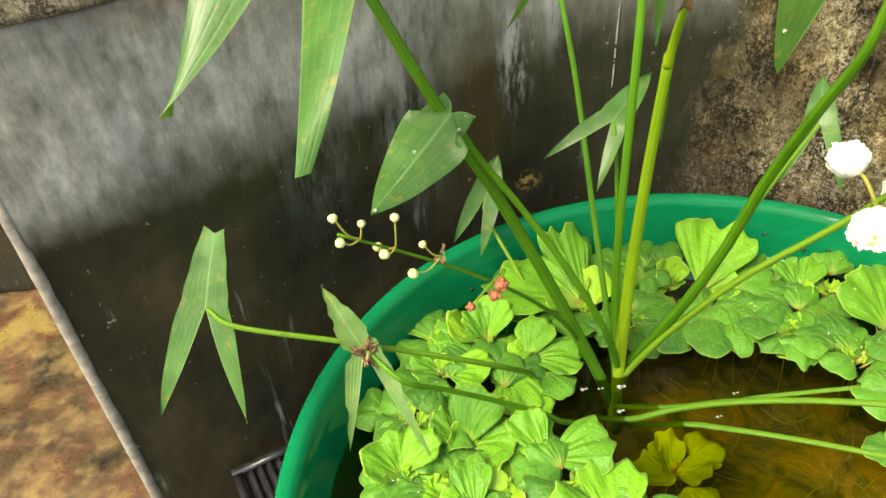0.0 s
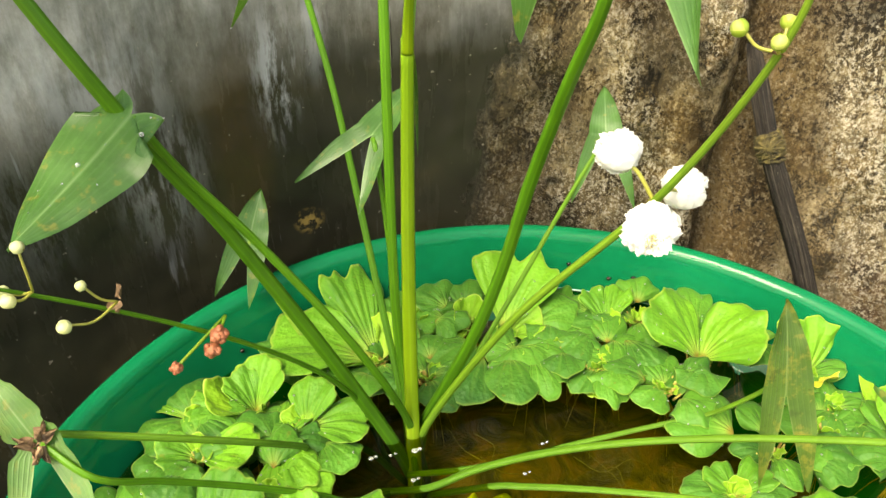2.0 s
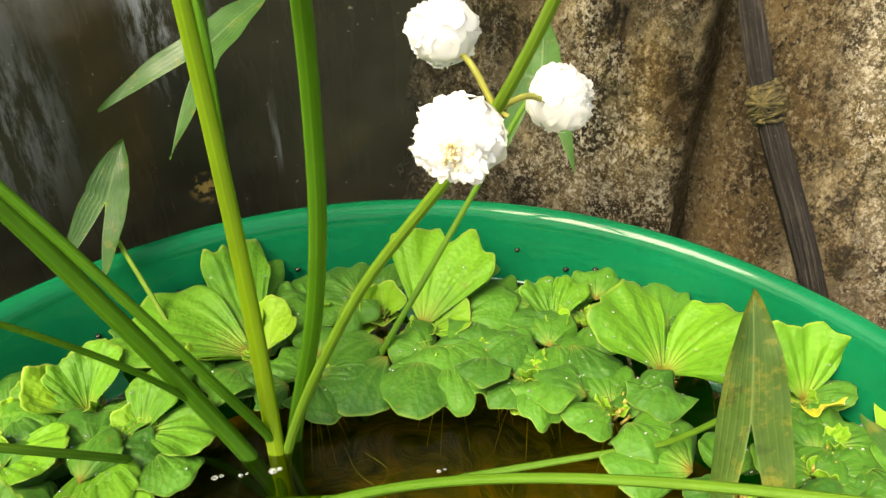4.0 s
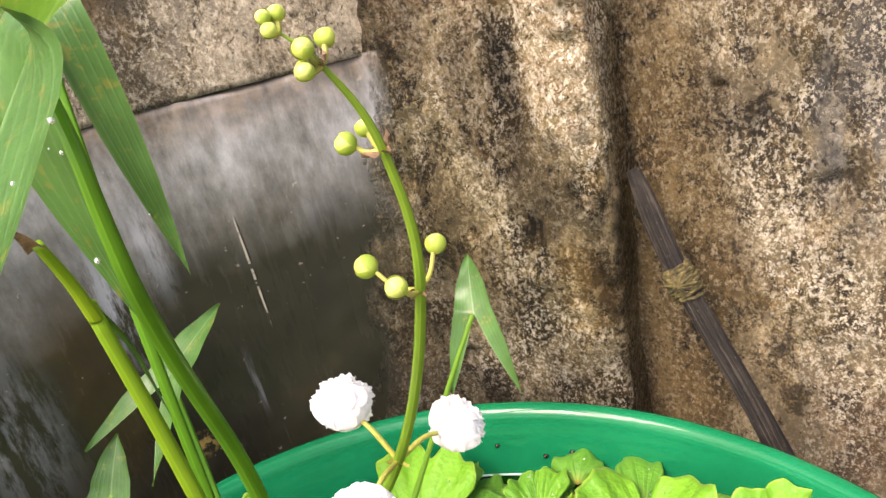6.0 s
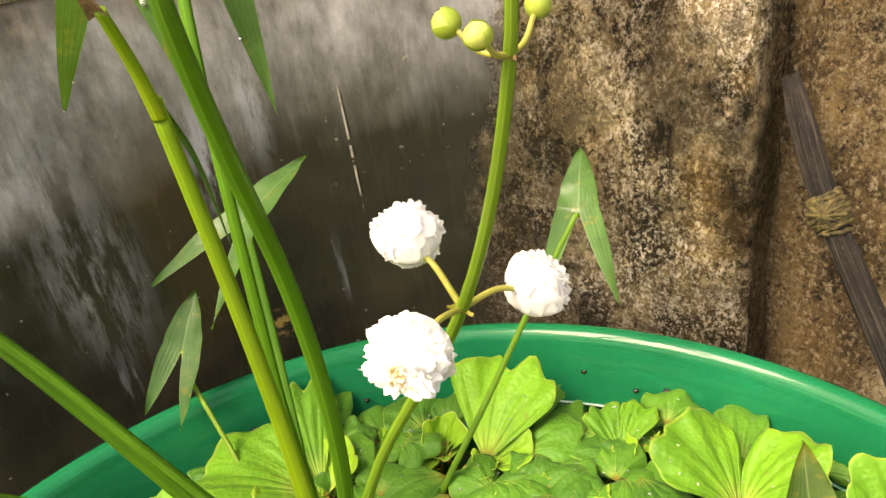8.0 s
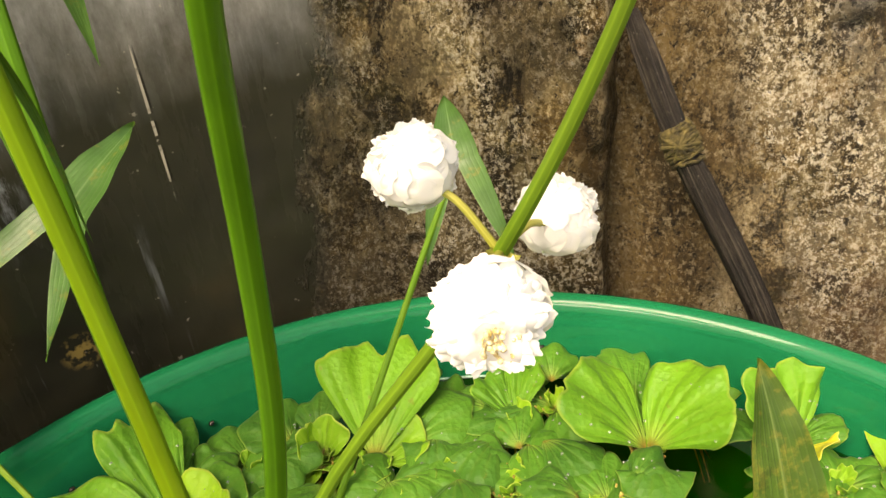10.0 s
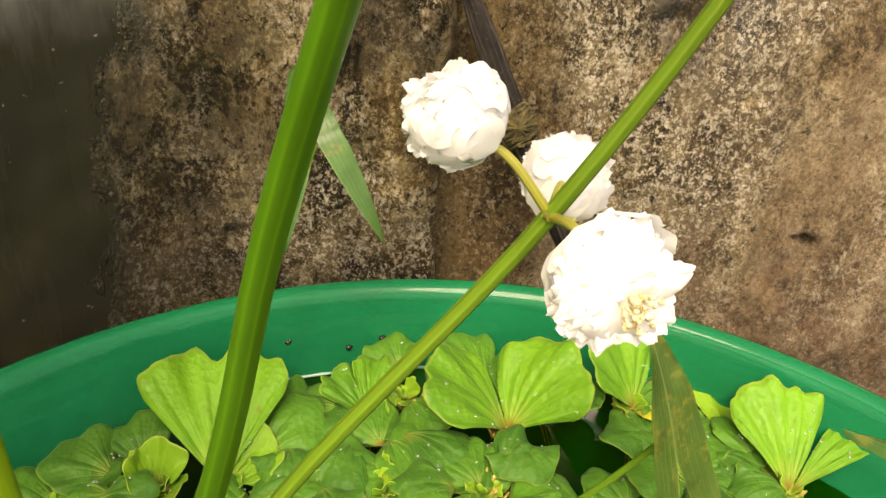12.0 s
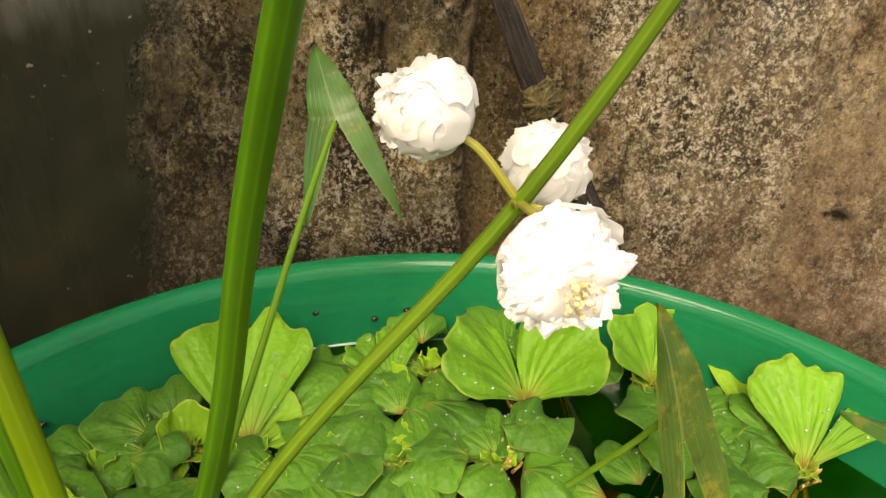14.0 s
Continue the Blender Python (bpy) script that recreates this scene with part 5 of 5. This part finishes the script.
# leaf in the middle, with two long drooping lobes
sN = stalk(plant, [(-0.080, 0.16, Z0), (-0.083, 0.165, 0.285), (-0.088, 0.170, 0.42), (-0.094, 0.190, 0.50), (-0.096, 0.200, 0.513)], 0.0022, 0.0016)
arrow_leaf(sN, (-0.097, 0.201, 0.514), (-0.062, 0.241, 0.535), (-0.150, 0.187, 0.489), (-0.110, 0.160, 0.474), 0.0125, M_LEAF, 0.5, 1.0, 14)

young = thing("arrowhead_seedling", (-0.021, 0.207, 0.28), label="slender young arrowhead plant with one pointed leaf", category="water plant", group="young arrowhead plants")
s1 = stalk(young, [(-0.03, 0.203, 0.24), (-0.021, 0.207, 0.285), (0.020, 0.227, 0.353), (0.064, 0.249, 0.426), (0.092, 0.261, 0.471)], 0.0026, 0.0016, M_STALK)
arrow_leaf(s1, (0.093, 0.261, 0.472), (0.100, 0.298, 0.499), (0.066, 0.247, 0.420), (0.111, 0.223, 0.424), 0.0135, M_LEAF, 0.4, 1.0, 15)
young2 = thing("arrowhead_seedling", (-0.144, 0.21, 0.28), label="young arrowhead plant with one leaf against the tub wall", category="water plant", group="young arrowhead plants")
s2 = stalk(young2, [(-0.135, 0.20, 0.24), (-0.144, 0.210, 0.285), (-0.172, 0.242, 0.325), (-0.200, 0.272, 0.366), (-0.201, 0.279, 0.384)], 0.0022, 0.0015, M_PEDI)
arrow_leaf(s2, (-0.201, 0.279, 0.385), (-0.188, 0.303, 0.420), (-0.233, 0.255, 0.346), (-0.206, 0.247, 0.335), 0.0155, M_LEAF, 0.5, 1.0, 16)

# ---- the stick with its rope knot ----
stick = thing("wooden_stick", (0.31, 0.25, 0.0), label="dark weathered split stick leaning on the wall", category="stick")
S = [(0.236, 0.323, 0.522), (0.2505, 0.279, 0.443), (0.285, 0.226, 0.335), (0.316, 0.182, 0.21), (0.338, 0.150, 0.05), (0.342, 0.146, -0.01)]


def bark():
    v, f, uv = tube(S, 0.0062, 0.0102, 90, 40, 0.0)
    C = spline(S, 90)
    out = []
    for k in range(91):
        for s in range(40):
            p = v[k * 40 + s]
            a = 2 * math.pi * s / 40
            g = noise.noise(Vector((math.cos(a) * 3.2, math.sin(a) * 3.2, k * 0.035))) + 0.6 * noise.noise(Vector((math.cos(a) * 9, math.sin(a) * 9, k * 0.05)))
            sc = 1 + 0.50 * g + (0.12 if math.sin(a * 4 + k * 0.01) > 0.75 else 0)
            sc *= min(1.0, 0.72 + k / 16)
            out.append(C[k] + (p - C[k]) * sc)
    return out, f, uv


part("shaft", bark(), M_WOOD, stick)
for k in range(7):
    C = spline(S, 90)
    a0, a1 = 6 + k * 9, 26 + k * 9
    ang = radians(200 + k * 37)
    side = Vector((math.cos(ang) * 0.7, -abs(math.sin(ang)), 0.1)).normalized()
    pts = [C[j] + side * (0.0052 + 0.0044 * j / 90) * (1.0 if a0 < j < a1 else 0.86) for j in range(a0, min(a1, 90) + 1, 4)]
    part("splinter", tube(pts, 0.0024, 0.0016, 24, 7, 0.0, 0.5, 0.7), M_WOOD, stick)
knot = thing("rope_knot", (0.2505, 0.279, 0.443), label="old mossy rope wrapped and knotted round the stick", category="rope")
rnd = random.Random(5)
axis_ = (Vector(S[2]) - Vector(S[0])).normalized()
e1 = axis_.orthogonal().normalized()
e2 = axis_.cross(e1)
for k in range(15):
    off, slant, lift = (k - 7) * 0.0017, rnd.uniform(-0.0035, 0.0035), 0.0085 + 0.0022 * math.cos((k - 7) / 7 * 1.5)
    loop = []
    for q in range(17):
        a = q / 16 * 2 * math.pi
        loop.append(Vector((0.2510, 0.2795, 0.443)) + axis_ * (off + slant * math.sin(a + 0.7 * k) + rnd.uniform(-0.0006, 0.0006)) + (e1 * math.cos(a) + e2 * math.sin(a)) * (lift + rnd.uniform(0, 0.0012)))
    part("strand", tube(loop, 0.0017, 0.0016, 56, 7, 0.0, 0.6), M_ROPE, knot)
front = Vector((-0.62, -0.72, 0.3)).normalized()
for k in range(6):
    c = Vector((0.2510, 0.2795, 0.443)) + front * 0.0100
    s1 = (axis_ * math.sin(k * 0.55 - 1.4) + front.cross(axis_) * math.cos(k * 0.55 - 1.4)).normalized()
    part("strand", tube([c - s1 * 0.012 - front * 0.003, c - s1 * 0.004 + front * 0.0015, c + s1 * 0.005 + front * 0.002, c + s1 * 0.012 - front * 0.003], 0.0018, 0.0012, 20, 7, 0.0, 0.6), M_ROPE, knot)

# ---- black seed tray between the tub and the wall ----
tray = thing("seed_tray", (-0.43, 0.10, 0.0), label="black ribbed plastic tray standing beside the tub", category="tray")
TR = Matrix.Translation((-0.408, 0.106, 0.0)) @ Matrix.Rotation(radians(32), 4, "Z")


def put(d, m=TR):
    return [m @ Vector(p) for p in d[0]], d[1], d[2]


part("body", put(box((-0.045, -0.05, 0.0), (0.045, 0.05, 0.128))), M_BLACK, tray)
for k in range(9):
    part("rib", put(box((-0.044 + k * 0.0105, -0.0562, 0.004), (-0.0388 + k * 0.0105, 0.0562, 0.132))), M_BLACK, tray)
part("rim", put(merge(box((-0.05, -0.055, 0.128), (0.05, -0.047, 0.136)), box((-0.05, 0.047, 0.128), (0.05, 0.055, 0.136)), box((-0.05, -0.047, 0.128), (-0.042, 0.047, 0.136)), box((0.042, -0.047, 0.128), (0.05, 0.047, 0.136)))), M_BLACK, tray)
for k in range(7):
    part("printed_bar", put(box((-0.0435 + k * 0.0105, -0.0572, 0.118), (-0.0393 + k * 0.0105, -0.0563, 0.123))), M_GREYP, tray)

# ---- snails on the tub's wall ----
for q, (a, z) in enumerate(((73, 0.312), (62, 0.308), (66, 0.303), (104, 0.300), (49, 0.300), (120, 0.306), (31, 0.296), (131, 0.298), (95, 0.294))):
    r = 0.3215 + (z - WATER) * 0.30
    c = Vector((math.cos(radians(a)), math.sin(radians(a)), 0)) * (r - 0.0018) + Vector((TUB_X, TUB_Y, z))
    sn = thing("snail_shell", c, label="tiny dark snail shell on the green tub wall", category="snail shell", group="snails in the tub")
    part("shell", merge(ball(c, 0.0021, (1, 1, 0.8), 10, 7, 0.2, q), ball(c + Vector((0.0012, -0.0008, 0.001)), 0.0012, (1, 1, 1), 8, 5)), M_SNAIL, sn)

# ---- strands, and beads put in for glints, in the open water ----
rnd = random.Random(11)
strands = []
for k in range(26):
    a, d = rnd.uniform(-1.2, 1.6), rnd.uniform(0.02, 0.16)
    p = Vector((-0.03 + d * math.cos(a), 0.06 + d * math.sin(a) * 0.6, rnd.uniform(0.235, 0.275)))
    e = Vector((rnd.uniform(-1, 1), rnd.uniform(-1, 1), rnd.uniform(-0.2, 0.2))).normalized() * rnd.uniform(0.02, 0.06)
    strands.append(tube([p, p + e * 0.4 + e.cross(Vector((0, 0, 1))) * rnd.uniform(-0.3, 0.3), p + e * 0.75 + Vector((0, 0, 0.004)), p + e], 0.0005, 0.0002, 10, 5))
tagged(part("root_strands", merge(*strands), M_STRAND), "thin pale roots drifting under the water", "roots", kind="stuff")
# small beads added in place of the glints at the stalk bases
for q, (x, y, r) in enumerate(((-0.113, 0.118, 0.0018), (-0.079, 0.121, 0.0022), (-0.083, 0.094, 0.0016), (-0.034, 0.099, 0.0017), (0.0, 0.089, 0.0013), (-0.160, 0.113, 0.0015), (0.02, 0.115, 0.0012), (-0.098, 0.119, 0.0012))):
    for e in range(2):
        c = Vector((x + e * 0.0038, y + 0.0012 * e, WATER + r * 0.25))
        glint_bead = thing("water_glint", c, label="tiny clear bead put in for a glint on the water surface", category="bubble", group="bubbles on the water")
        part("film", ball(c, r * (1 - 0.3 * e), (1.3, 1, 0.6), 10, 6), M_DROP, glint_bead)

# ---- small yellowed scraps between the floating plants ----
rnd = random.Random(23)
scraps = []
for k in range(70):
    x, y = rnd.choice(((-0.02, 0.225), (0.03, 0.20), (-0.06, 0.235), (0.09, 0.20), (-0.17, 0.16)))
    c = Vector((x + rnd.gauss(0, 0.014), y + rnd.gauss(0, 0.012), WATER + 0.0016))
    r, ph, up = rnd.uniform(0.0010, 0.0026), rnd.uniform(0, 6.28), rnd.uniform(0.0, 0.8)
    scraps.append(grid(lambda a, b, c=c, r=r, ph=ph, up=up: c + Vector((r * (2 * a - 1) * math.cos(ph) - r * 0.6 * (2 * b - 1) * math.sin(ph) * (1 - (2 * a - 1) ** 2 * 0.8), r * (2 * a - 1) * math.sin(ph) + r * 0.6 * (2 * b - 1) * math.cos(ph) * (1 - (2 * a - 1) ** 2 * 0.8), r * up * (2 * a - 1) ** 2)), 5, 4))
M_SCRAP = plain("yellowed_scraps", (0.30, 0.22, 0.03), (0.55, 0.58, 0.10), 160, 0.6, 0.3, lets=0.2)
tagged(part("leaf_scraps", merge(*scraps), M_SCRAP), "small yellowed leaf scraps floating between the plants", "leaf scraps", kind="stuff")
